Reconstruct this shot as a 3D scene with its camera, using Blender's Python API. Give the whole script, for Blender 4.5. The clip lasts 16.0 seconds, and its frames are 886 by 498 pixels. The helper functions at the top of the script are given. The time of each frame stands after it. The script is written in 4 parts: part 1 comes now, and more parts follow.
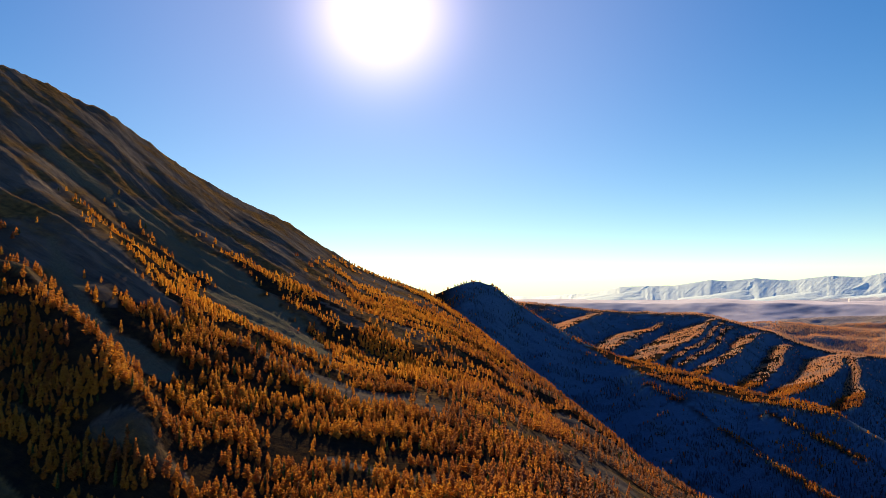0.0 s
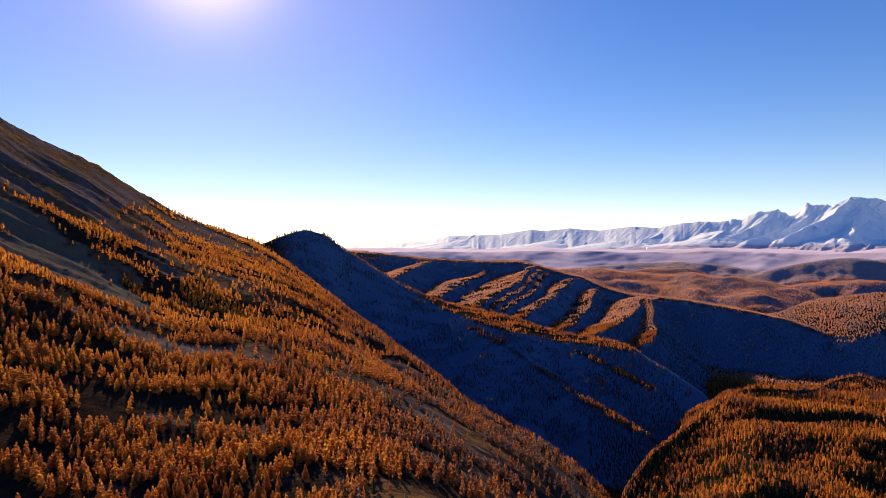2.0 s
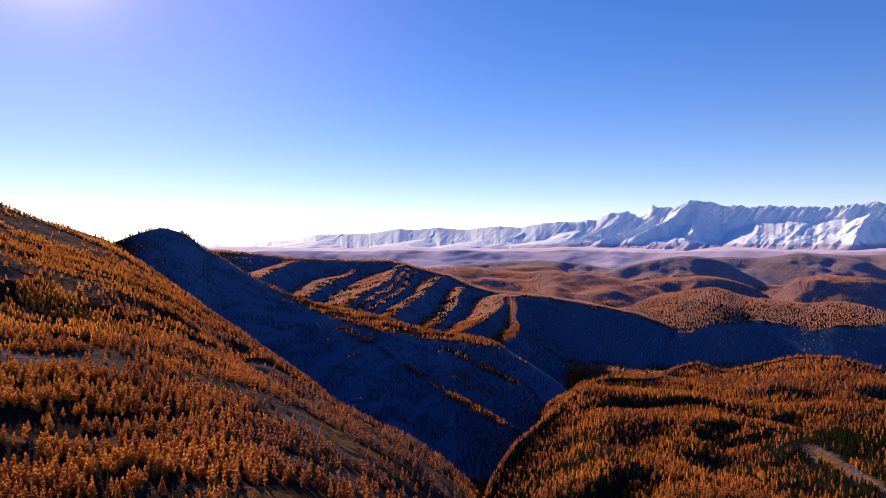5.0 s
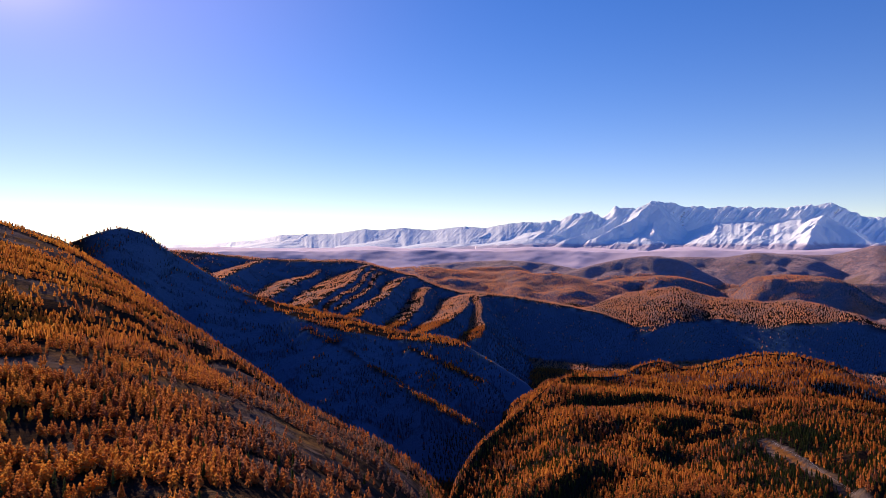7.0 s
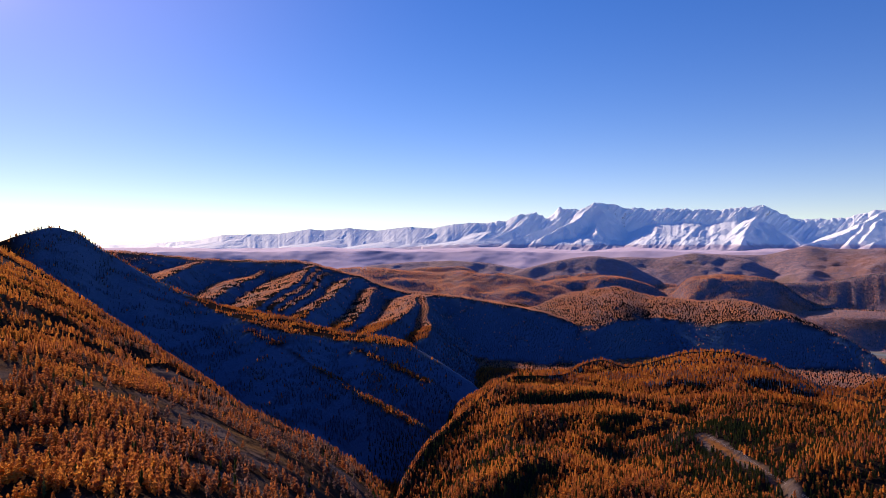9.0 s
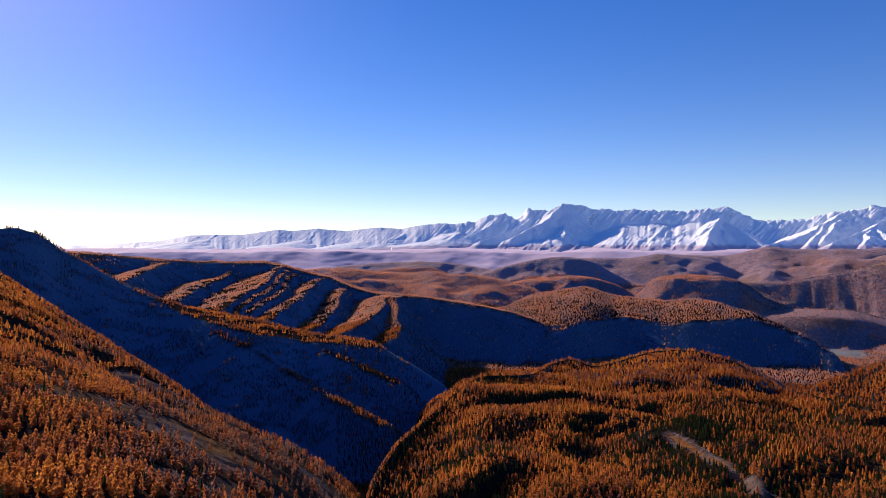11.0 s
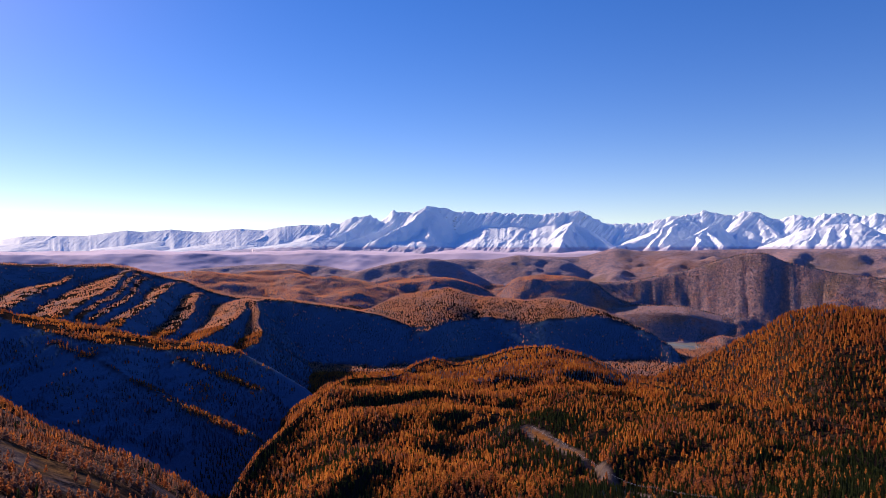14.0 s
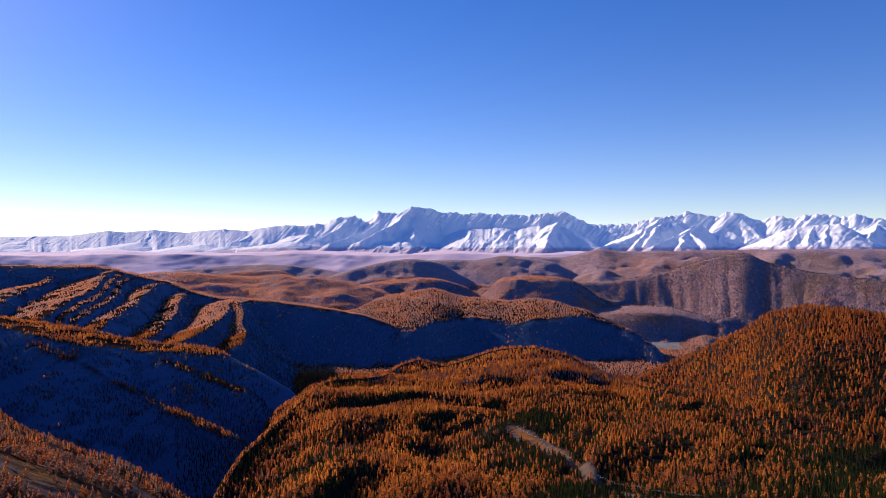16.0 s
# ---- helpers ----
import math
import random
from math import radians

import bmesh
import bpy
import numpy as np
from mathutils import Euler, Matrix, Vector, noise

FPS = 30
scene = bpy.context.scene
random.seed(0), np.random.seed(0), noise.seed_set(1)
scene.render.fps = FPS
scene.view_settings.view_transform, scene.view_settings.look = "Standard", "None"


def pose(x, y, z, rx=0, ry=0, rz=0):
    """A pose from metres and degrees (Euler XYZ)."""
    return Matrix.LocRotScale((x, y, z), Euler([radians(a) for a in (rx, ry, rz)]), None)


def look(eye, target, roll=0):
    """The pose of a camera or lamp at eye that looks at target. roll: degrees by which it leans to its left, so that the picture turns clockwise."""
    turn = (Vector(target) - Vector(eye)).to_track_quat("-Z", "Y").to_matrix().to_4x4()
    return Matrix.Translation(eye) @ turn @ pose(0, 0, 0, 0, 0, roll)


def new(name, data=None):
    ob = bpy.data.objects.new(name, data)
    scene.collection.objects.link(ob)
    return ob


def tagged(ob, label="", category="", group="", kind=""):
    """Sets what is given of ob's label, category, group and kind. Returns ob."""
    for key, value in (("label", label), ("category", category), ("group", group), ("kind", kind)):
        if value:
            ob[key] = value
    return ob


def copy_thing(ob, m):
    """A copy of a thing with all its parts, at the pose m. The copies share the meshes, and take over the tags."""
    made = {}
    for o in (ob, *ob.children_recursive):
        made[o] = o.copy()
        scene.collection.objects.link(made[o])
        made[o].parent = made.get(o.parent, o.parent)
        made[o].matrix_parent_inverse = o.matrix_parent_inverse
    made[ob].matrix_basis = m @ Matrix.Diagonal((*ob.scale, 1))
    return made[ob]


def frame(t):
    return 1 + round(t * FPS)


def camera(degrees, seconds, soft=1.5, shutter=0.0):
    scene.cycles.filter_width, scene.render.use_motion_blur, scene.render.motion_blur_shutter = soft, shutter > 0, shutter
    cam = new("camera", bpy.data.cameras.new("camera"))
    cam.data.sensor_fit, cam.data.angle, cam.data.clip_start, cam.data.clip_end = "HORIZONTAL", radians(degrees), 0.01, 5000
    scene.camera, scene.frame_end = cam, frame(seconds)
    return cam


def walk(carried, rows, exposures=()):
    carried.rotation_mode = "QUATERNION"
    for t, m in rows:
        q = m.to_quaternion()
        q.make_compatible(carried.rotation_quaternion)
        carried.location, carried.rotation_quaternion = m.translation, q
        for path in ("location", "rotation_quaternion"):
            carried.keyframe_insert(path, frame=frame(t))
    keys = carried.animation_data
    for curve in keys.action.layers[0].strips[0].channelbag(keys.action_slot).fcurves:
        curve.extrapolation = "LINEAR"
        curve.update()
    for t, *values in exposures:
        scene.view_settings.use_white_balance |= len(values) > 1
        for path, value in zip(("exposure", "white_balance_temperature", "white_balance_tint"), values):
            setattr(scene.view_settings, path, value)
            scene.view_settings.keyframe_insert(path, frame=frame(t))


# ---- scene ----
cam = camera(65.87, 16.0, soft=0.7)
PATH = [(t, pose(0, 0, 360, tilt, lean, -turn)) for t, tilt, lean, turn in (
    (0.0, 93.81, 0.10, -0.01), (0.5, 92.89, 0.11, 3.72), (1.0, 91.56, 0.13, 7.46), (1.5, 90.23, 0.12, 10.74),
    (2.0, 89.51, 0.08, 14.02), (2.5, 89.38, 0.03, 17.15), (3.0, 89.38, 0.04, 18.86), (3.5, 89.38, 0.08, 19.83),
    (4.0, 89.39, 0.07, 20.41), (4.5, 89.43, 0.04, 22.65), (5.0, 89.42, 0.02, 24.99), (5.2, 89.42, 0.02, 26.05),
    (5.7, 89.42, 0.02, 27.40), (6.3, 89.43, 0.03, 27.80), (7.3, 89.43, 0.03, 27.87), (7.5, 89.43, 0.03, 27.92),
    (8.0, 89.43, -0.06, 29.86), (8.5, 89.46, -0.04, 31.44), (8.7, 89.46, -0.04, 31.82), (9.3, 89.48, -0.04, 32.90),
    (10.1, 89.50, -0.04, 34.10), (10.8, 89.52, -0.04, 34.66), (11.0, 89.52, -0.04, 34.91), (11.5, 89.56, -0.03, 37.45),
    (12.0, 89.60, -0.08, 40.89), (12.5, 89.64, -0.08, 43.78), (13.0, 89.66, -0.07, 45.00), (13.5, 89.67, -0.08, 45.72),
    (14.0, 89.69, -0.07, 46.19), (14.5, 89.69, -0.07, 46.58), (15.0, 89.69, -0.06, 46.89), (15.5, 89.72, -0.05, 47.19),
    (16.0, 89.74, -0.06, 47.44))]
walk(cam, PATH, [(0.0, 0.6, 8700, -8), (1.0, 0.57, 8200, 6), (2.5, 0.54, 7500, 17), (5.0, 0.5, 6950, 23), (7.3, 0.42, 6920, 24), (8.5, 0.4, 6900, 25), (11.0, 0.38, 6500, 20), (13.0, 0.46, 6600, 21), (16.0, 0.54, 6700, 23)])

# ---------------- sky and sun ----------------
SUN_AZ, SUN_EL = -5.3, 23.0
SUN_WAY = Vector((math.sin(radians(SUN_AZ)) * math.cos(radians(SUN_EL)), math.cos(radians(SUN_AZ)) * math.cos(radians(SUN_EL)), math.sin(radians(SUN_EL))))
world = bpy.data.worlds.new("sky")
world.use_nodes = True
scene.world = world
wn, wl = world.node_tree.nodes, world.node_tree.links
wn.clear()
sky = wn.new("ShaderNodeTexSky")
sky.sky_type, sky.sun_disc = "NISHITA", False
sky.sun_elevation, sky.sun_rotation = radians(SUN_EL), radians(SUN_AZ)
sky.altitude, sky.air_density, sky.dust_density, sky.ozone_density = 2200, 1.0, 0.02, 2.5
sky_light = wn.new("ShaderNodeBackground")
sky_light.inputs["Strength"].default_value = 0.145
# the sun's own glare in the thin haze round it
coord, dot, glare = wn.new("ShaderNodeTexCoord"), wn.new("ShaderNodeVectorMath"), wn.new("ShaderNodeBackground")
dot.operation = "DOT_PRODUCT"
dot.inputs[1].default_value = SUN_WAY
sharp = wn.new("ShaderNodeMath")
sharp.operation = "POWER"
sharp.inputs[1].default_value = 300.0
wide = wn.new("ShaderNodeMath")
wide.operation = "POWER"
wide.inputs[1].default_value = 16.0
gain = wn.new("ShaderNodeMath")
gain.operation = "MULTIPLY_ADD"
gain.inputs[1].default_value = 0.184
strong = wn.new("ShaderNodeMath")
strong.operation = "MULTIPLY"
strong.inputs[1].default_value = 0.92
vivid = wn.new("ShaderNodeHueSaturation")
vivid.inputs["Saturation"].default_value = 1.5
vivid.inputs["Hue"].default_value = 0.52
glare.inputs["Color"].default_value = (1.0, 0.72, 0.9, 1)
both, sky_out = wn.new("ShaderNodeAddShader"), wn.new("ShaderNodeOutputWorld")
even = wn.new("ShaderNodeGamma")
even.inputs["Gamma"].default_value = 0.8
wl.new(sky.outputs["Color"], even.inputs["Color"])
wl.new(even.outputs["Color"], vivid.inputs["Color"])
wl.new(vivid.outputs["Color"], sky_light.inputs["Color"])
wl.new(coord.outputs["Generated"], dot.inputs[0])
wl.new(dot.outputs["Value"], sharp.inputs[0])
wl.new(dot.outputs["Value"], wide.inputs[0])
wl.new(sharp.outputs["Value"], strong.inputs[0])
wl.new(wide.outputs["Value"], gain.inputs[0])
wl.new(strong.outputs["Value"], gain.inputs[2])
wl.new(gain.outputs["Value"], glare.inputs["Strength"])
wl.new(sky_light.outputs[0], both.inputs[0])
wl.new(glare.outputs[0], both.inputs[1])
wl.new(both.outputs[0], sky_out.inputs["Surface"])

sun = new("sun", bpy.data.lights.new("sun", "SUN"))
sun.data.energy, sun.data.angle, sun.data.color = 5.0, radians(0.55), (1.0, 0.84, 0.62)
sun.matrix_world = look((0, 0, 2000), Vector((0, 0, 2000)) - SUN_WAY)


# ---------------- materials ----------------
class Mat:
    """A node material built step by step."""

    def __init__(self, name, rough=0.9):
        self.m = bpy.data.materials.new(name)
        self.m.use_nodes = True
        self.n, self.l = self.m.node_tree.nodes, self.m.node_tree.links
        self.b = self.n["Principled BSDF"]
        self.b.inputs["Roughness"].default_value = rough
        self.b.inputs["Specular IOR Level"].default_value = 0.15
        self.pos = self.n.new("ShaderNodeNewGeometry").outputs["Position"]

    def attr(self, name):
        a = self.n.new("ShaderNodeAttribute")
        a.attribute_name = name
        return a.outputs["Fac"]

    def noise(self, scale, detail=5, rough=0.6, stretch=None, turn=0.0):
        t = self.n.new("ShaderNodeTexNoise")
        t.inputs["Scale"].default_value, t.inputs["Detail"].default_value, t.inputs["Roughness"].default_value = scale, detail, rough
        src = self.pos
        if stretch:
            m = self.n.new("ShaderNodeMapping")
            m.vector_type = "TEXTURE"
            m.inputs["Scale"].default_value, m.inputs["Rotation"].default_value = [1 / q for q in stretch], (0, 0, radians(turn))
            self.l.new(src, m.inputs["Vector"])
            src = m.outputs["Vector"]
        self.l.new(src, t.inputs["Vector"])
        return t.outputs["Fac"]

    def steps(self, value, low, high):
        r = self.n.new("ShaderNodeMapRange")
        r.interpolation_type = "SMOOTHSTEP"
        r.inputs["From Min"].default_value, r.inputs["From Max"].default_value = low, high
        self.l.new(value, r.inputs["Value"])
        return r.outputs["Result"]

    def ramp(self, value, *stops):
        r = self.n.new("ShaderNodeValToRGB")
        while len(r.color_ramp.elements) < len(stops):
            r.color_ramp.elements.new(0.5)
        for e, (p, c) in zip(r.color_ramp.elements, stops):
            e.position, e.color = p, (*c, 1)
        self.l.new(value, r.inputs["Fac"])
        return r.outputs["Color"]

    def mix(self, factor, a, b, blend="MIX"):
        x = self.n.new("ShaderNodeMix")
        x.data_type, x.blend_type = "RGBA", blend
        for socket, v in ((x.inputs[0], factor), (x.inputs[6], a), (x.inputs[7], b)):
            if isinstance(v, (tuple, float, int)):
                socket.default_value = (*v, 1) if isinstance(v, tuple) else v
            else:
                self.l.new(v, socket)
        return x.outputs[2]

    def math(self, op, a, b):
        x = self.n.new("ShaderNodeMath")
        x.operation = op
        for socket, v in zip(x.inputs, (a, b)):
            if isinstance(v, (float, int)):
                socket.default_value = v
            else:
                self.l.new(v, socket)
        return x.outputs[0]

    def colour(self, c):
        if isinstance(c, tuple):
            self.b.inputs["Base Color"].default_value = (*c, 1)
        else:
            self.l.new(c, self.b.inputs["Base Color"])
        return self

    def bump(self, height, distance, strength=0.6):
        b = self.n.new("ShaderNodeBump")
        b.inputs["Distance"].default_value, b.inputs["Strength"].default_value = distance, strength
        self.l.new(height, b.inputs["Height"])
        self.l.new(b.outputs["Normal"], self.b.inputs["Normal"])
        return self


def ground_material():
    k = Mat("autumn_ground", 1.0)
    k.b.inputs["Specular IOR Level"].default_value = 0.0
    coarse, fine, grain = k.noise(0.012), k.noise(0.12), k.noise(0.9, 3)
    grass = k.ramp(fine, (0.3, (0.06, 0.036, 0.02)), (0.55, (0.15, 0.08, 0.035)), (0.75, (0.25, 0.135, 0.05)))
    heath = k.ramp(coarse, (0.35, (0.065, 0.054, 0.06)), (0.6, (0.14, 0.105, 0.095)))
    streak = k.noise(1.0, 6, 0.7, (0.004, 0.06, 0.02), -13.5)
    heath = k.mix(k.steps(streak, 0.42, 0.62), heath, k.ramp(grain, (0.3, (0.04, 0.034, 0.04)), (0.7, (0.105, 0.08, 0.075))))
    heath = k.mix(k.steps(k.noise(1.0, 6, 0.75, (0.006, 0.11, 0.03), -13.5), 0.56, 0.66), heath, (0.18, 0.12, 0.08))
    c = k.mix(k.steps(coarse, 0.38, 0.56), grass, heath)
    rock = k.ramp(grain, (0.3, (0.06, 0.05, 0.04)), (0.7, (0.17, 0.14, 0.105)))
    c = k.mix(k.attr("scree"), c, rock)
    c = k.mix(k.attr("dirt"), c, k.ramp(fine, (0.3, (0.15, 0.06, 0.02)), (0.7, (0.25, 0.105, 0.035))))
    # needle litter, darkened in its colour to paint the shade under the trees
    shaded_litter = k.ramp(fine, (0.3, (0.010, 0.010, 0.012)), (0.7, (0.045, 0.026, 0.015)))
    c = k.mix(k.attr("forest"), c, shaded_litter)
    far = k.ramp(k.noise(0.05, 6, 0.7), (0.3, (0.09, 0.05, 0.035)), (0.55, (0.17, 0.085, 0.05)), (0.75, (0.24, 0.12, 0.06)))
    c = k.mix(k.attr("far"), c, far)
    # blue of shade and haze painted on steep slopes turned from the sun
    c = k.mix(k.attr("shade_blue"), c, k.ramp(fine, (0.3, (0.05, 0.115, 0.205)), (0.7, (0.065, 0.135, 0.235))))
    c = k.mix(k.attr("gravel"), c, (0.20, 0.19, 0.18))
    k.colour(c).bump(k.math("ADD", k.math("ADD", fine, k.math("MULTIPLY", grain, 0.3)), k.math("MULTIPLY", streak, 1.5)), 3.0, 0.8)
    return k.m


def far_land_material():
    k = Mat("far_wooded_land_hazed", 0.95)
    trees = k.noise(0.075, 6, 0.75)
    # violet woods and pale lilac steppe: distance haze put into the colours
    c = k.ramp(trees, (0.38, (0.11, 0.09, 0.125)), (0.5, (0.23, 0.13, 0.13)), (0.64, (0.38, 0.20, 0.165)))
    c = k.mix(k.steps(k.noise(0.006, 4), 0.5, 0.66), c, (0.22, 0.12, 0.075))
    c = k.mix(k.attr("hazed_steppe"), c, k.ramp(k.noise(0.004, 5), (0.35, (0.50, 0.39, 0.47)), (0.65, (0.68, 0.55, 0.64))))
    # the same painted shade blue on far slopes that fall away from the sun
    c = k.mix(k.math("MULTIPLY", k.attr("shade_blue"), 0.8), c, k.ramp(trees, (0.38, (0.07, 0.11, 0.19)), (0.64, (0.13, 0.165, 0.25))))
    c = k.mix(k.math("MULTIPLY", k.attr("meadow"), k.steps(k.noise(0.02, 4), 0.3, 0.55)), c, k.ramp(trees, (0.35, (0.16, 0.062, 0.04)), (0.65, (0.29, 0.125, 0.075))))
    k.colour(c).bump(k.math("MULTIPLY", trees, k.math("SUBTRACT", 1.0, k.attr("hazed_steppe"))), 10, 0.8)
    # lilac sheen thickens the painted haze
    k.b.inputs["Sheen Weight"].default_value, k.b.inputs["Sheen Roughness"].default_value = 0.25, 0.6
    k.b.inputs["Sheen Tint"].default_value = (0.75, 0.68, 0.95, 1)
    return k.m


def snow_material():
    k = Mat("snow_and_rock", 0.7)
    geo = k.n.new("ShaderNodeSeparateXYZ")
    k.l.new(k.n["Geometry"].outputs["True Normal"], geo.inputs[0])
    patch, crust = k.noise(0.03, 8, 0.7), k.noise(0.11, 6, 0.65)
    steep = k.math("ADD", geo.outputs["Z"], k.math("MULTIPLY", patch, 0.5))
    rock = k.ramp(k.noise(0.08), (0.3, (0.10, 0.10, 0.12)), (0.7, (0.24, 0.22, 0.21)))
    high = k.attr("snow")
    snow = k.mix(k.steps(steep, 0.42, 0.6), rock, (0.86, 0.92, 0.97))
    # the land below the snow is pale lilac, with haze in its colour
    hazed_steppe = k.ramp(patch, (0.3, (0.48, 0.42, 0.52)), (0.7, (0.60, 0.54, 0.64)))
    c = k.mix(high, hazed_steppe, snow)
    k.colour(c).bump(crust, 2.5, 0.5)
    return k.m


def foliage_material(name, bare, low, mid, high, glow):
    """Needles: half of the light goes through them."""
    k = Mat(name, 0.8)
    k.b.inputs["Specular IOR Level"].default_value = 0.08
    tint = k.math("ADD", k.attr("tint"), k.math("MULTIPLY", k.math("SUBTRACT", k.noise(0.7, 2), 0.5), 0.5))
    c = k.ramp(tint, (0.05, bare), (0.28, low), (0.55, mid), (0.92, high))
    k.colour(c)
    thin, mixer = k.n.new("ShaderNodeBsdfTranslucent"), k.n.new("ShaderNodeMixShader")
    k.l.new(c, thin.inputs["Color"])
    mixer.inputs[0].default_value = glow
    k.l.new(k.b.outputs[0], mixer.inputs[1])
    k.l.new(thin.outputs[0], mixer.inputs[2])
    k.l.new(mixer.outputs[0], k.n["Material Output"].inputs["Surface"])
    return k.m


def bark_material():
    k = Mat("larch_bark", 0.95)
    k.colour(k.ramp(k.noise(2.5, 4), (0.3, (0.05, 0.035, 0.025)), (0.7, (0.16, 0.11, 0.08)))).bump(k.noise(9, 3), 0.1)
    return k.m


def wood_material():
    k = Mat("weathered_pole", 0.9)
    k.colour(k.ramp(k.noise(1.5, 4), (0.3, (0.16, 0.14, 0.12)), (0.7, (0.30, 0.27, 0.23))))
    return k.m


def wire_material():
    k = Mat("dull_aluminium_wire", 0.45)
    k.colour(k.ramp(k.noise(0.3, 3), (0.3, (0.42, 0.42, 0.44)), (0.7, (0.6, 0.6, 0.62))))
    k.b.inputs["Metallic"].default_value = 0.8
    return k.m


def water_material():
    k = Mat("pale_river_water", 0.12)
    k.colour(k.ramp(k.noise(0.05, 4), (0.3, (0.25, 0.32, 0.36)), (0.7, (0.36, 0.42, 0.45)))).bump(k.noise(1.2, 3), 0.1, 0.3)
    k.b.inputs["Specular IOR Level"].default_value = 0.5
    return k.m


GROUND, FAR_LAND, SNOW, BARK = ground_material(), far_land_material(), snow_material(), bark_material()
LARCH = foliage_material("autumn_larch_needles", (0.16, 0.095, 0.08), (0.32, 0.107, 0.044), (0.44, 0.148, 0.038), (0.59, 0.245, 0.046), 0.57)
# larch needles for the far trees, paled and pinked to paint distance haze
HAZED_LARCH = foliage_material("hazed_larch_needles", (0.36, 0.26, 0.26), (0.48, 0.28, 0.23), (0.60, 0.28, 0.18), (0.66, 0.33, 0.16), 0.6)
# the first two colours are shade and haze blue, the last two green needles
CONIFER_AND_SHADE = foliage_material("conifer_needles_and_shade_blue", (0.06, 0.12, 0.20), (0.065, 0.125, 0.21), (0.034, 0.052, 0.026), (0.05, 0.062, 0.02), 0.25)
POLE, WIRE, WATER = wood_material(), wire_material(), water_material()

# ---------------- the lie of the land ----------------
# Ridges as seen from the hovering point: bearing (degrees right of north), crest elevation (degrees),
# crest distance (m) and the drop of the near face (m per m) below a rounded shoulder.
EYE = (0.0, 0.0, 360.0)


def value_noise(x, y, seed):
    """Smooth noise between -1 and 1 on a unit lattice, for arrays."""
    xi, yi = np.floor(x).astype(np.int64), np.floor(y).astype(np.int64)
    fx, fy = x - xi, y - yi
    fx, fy = fx * fx * fx * (fx * (fx * 6 - 15) + 10), fy * fy * fy * (fy * (fy * 6 - 15) + 10)

    def lattice(a, b):
        h = (a * 374761393 + b * 668265263 + seed * 974634777) & 0xFFFFFFFF
        h = ((h ^ (h >> 13)) * 1274126177) & 0xFFFFFFFF
        h = ((h ^ (h >> 16)) * 2246822519) & 0xFFFFFFFF
        return ((h ^ (h >> 15)) & 0xFFFF) / 32767.5 - 1.0

    top = lattice(xi, yi) * (1 - fx) + lattice(xi + 1, yi) * fx
    low = lattice(xi, yi + 1) * (1 - fx) + lattice(xi + 1, yi + 1) * fx
    return top * (1 - fy) + low * fy


def fractal(x, y, seed, octaves=4, gain=0.5):
    total, amp = 0.0, 1.0
    for k in range(octaves):
        total = total + amp * value_noise(x, y, seed + 17 * k)
        x, y, amp = x * 2.03 + 5.1, y * 2.03 - 3.7, amp * gain
    return total


def ridged(x, y, seed, octaves=4):
    total, amp = 0.0, 1.0
    for k in range(octaves):
        total = total + amp * (1 - 2 * np.abs(value_noise(x, y, seed + 31 * k)))
        x, y, amp = x * 2.1 + 1.7, y * 2.1 + 9.2, amp * 0.5
    return total


def smooth_max(a, b, k):
    h = np.clip(0.5 + 0.5 * (a - b) / k, 0, 1)
    return b + (a - b) * h + k * h * (1 - h)


def table(rows, column, az, blur=0.5):
    """A column of a ridge's rows along the bearing, its corners rounded over blur degrees."""
    a, v = [r[0] for r in rows], [r[column] for r in rows]
    return (np.interp(az - blur, a, v) + 2 * np.interp(az, a, v) + np.interp(az + blur, a, v)
            + np.interp(az - blur / 2, a, v) + np.interp(az + blur / 2, a, v)) / 6


# bearing, elevation, distance, height of the ground 400 m (mountain) or 600 m (hill) out
MOUNTAIN = [(-75, 14, 1200, 270), (-50, 17, 1250, 256), (-33.5, 16.0, 1350, 245), (-30, 15.0, 1400, 243), (-26.1, 13.4, 1450, 242),
            (-22, 10.6, 1500, 242), (-17.7, 8.1, 1550, 242), (-13.3, 6.1, 1600, 243), (-10.5, 4.35, 1630, 244), (-6.8, 2.05, 1650, 246),
            (-4, 1.1, 1680, 248), (-1.1, 0.15, 1700, 249), (3.6, -3.4, 1550, 252), (6.8, -6.0, 1400, 250), (10, -8.4, 1250, 246),
            (13.3, -10.9, 1130, 238), (16, -13.2, 1020, 228), (19, -14.7, 950, 216), (22, -15.9, 900, 198), (25, -17.8, 860, 172),
            (27.2, -19.5, 820, 150), (30, -23, 760, 95), (36, -26, 700, 40)]
HILL = [(25, -30, 640, -20), (27.5, -24, 700, 0), (28.8, -19.7, 800, 20), (29.6, -18.4, 830, 26), (30.9, -16.65, 880, 35), (32.5, -15.3, 950, 52),
        (34.2, -13.8, 1040, 68), (36.3, -12.0, 1130, 84), (37.9, -11.0, 1180, 95), (40.7, -10.9, 1240, 104), (42.5, -10.75, 1290, 108), (43.6, -9.95, 1360, 110),
        (45.5, -9.3, 1430, 110), (47.4, -9.95, 1400, 112), (49.7, -9.35, 1460, 116), (52.1, -8.5, 1500, 120), (54.9, -8.35, 1480, 124), (58.1, -9.0, 1420, 130), (60.3, -10.0, 1330, 136), (62.1, -10.9, 1250, 140),
        (65.6, -11.4, 1100, 150), (70.6, -12.0, 1000, 160), (77.4, -12.9, 900, 178), (84, -13.5, 850, 190), (110, -14, 850, 200)]
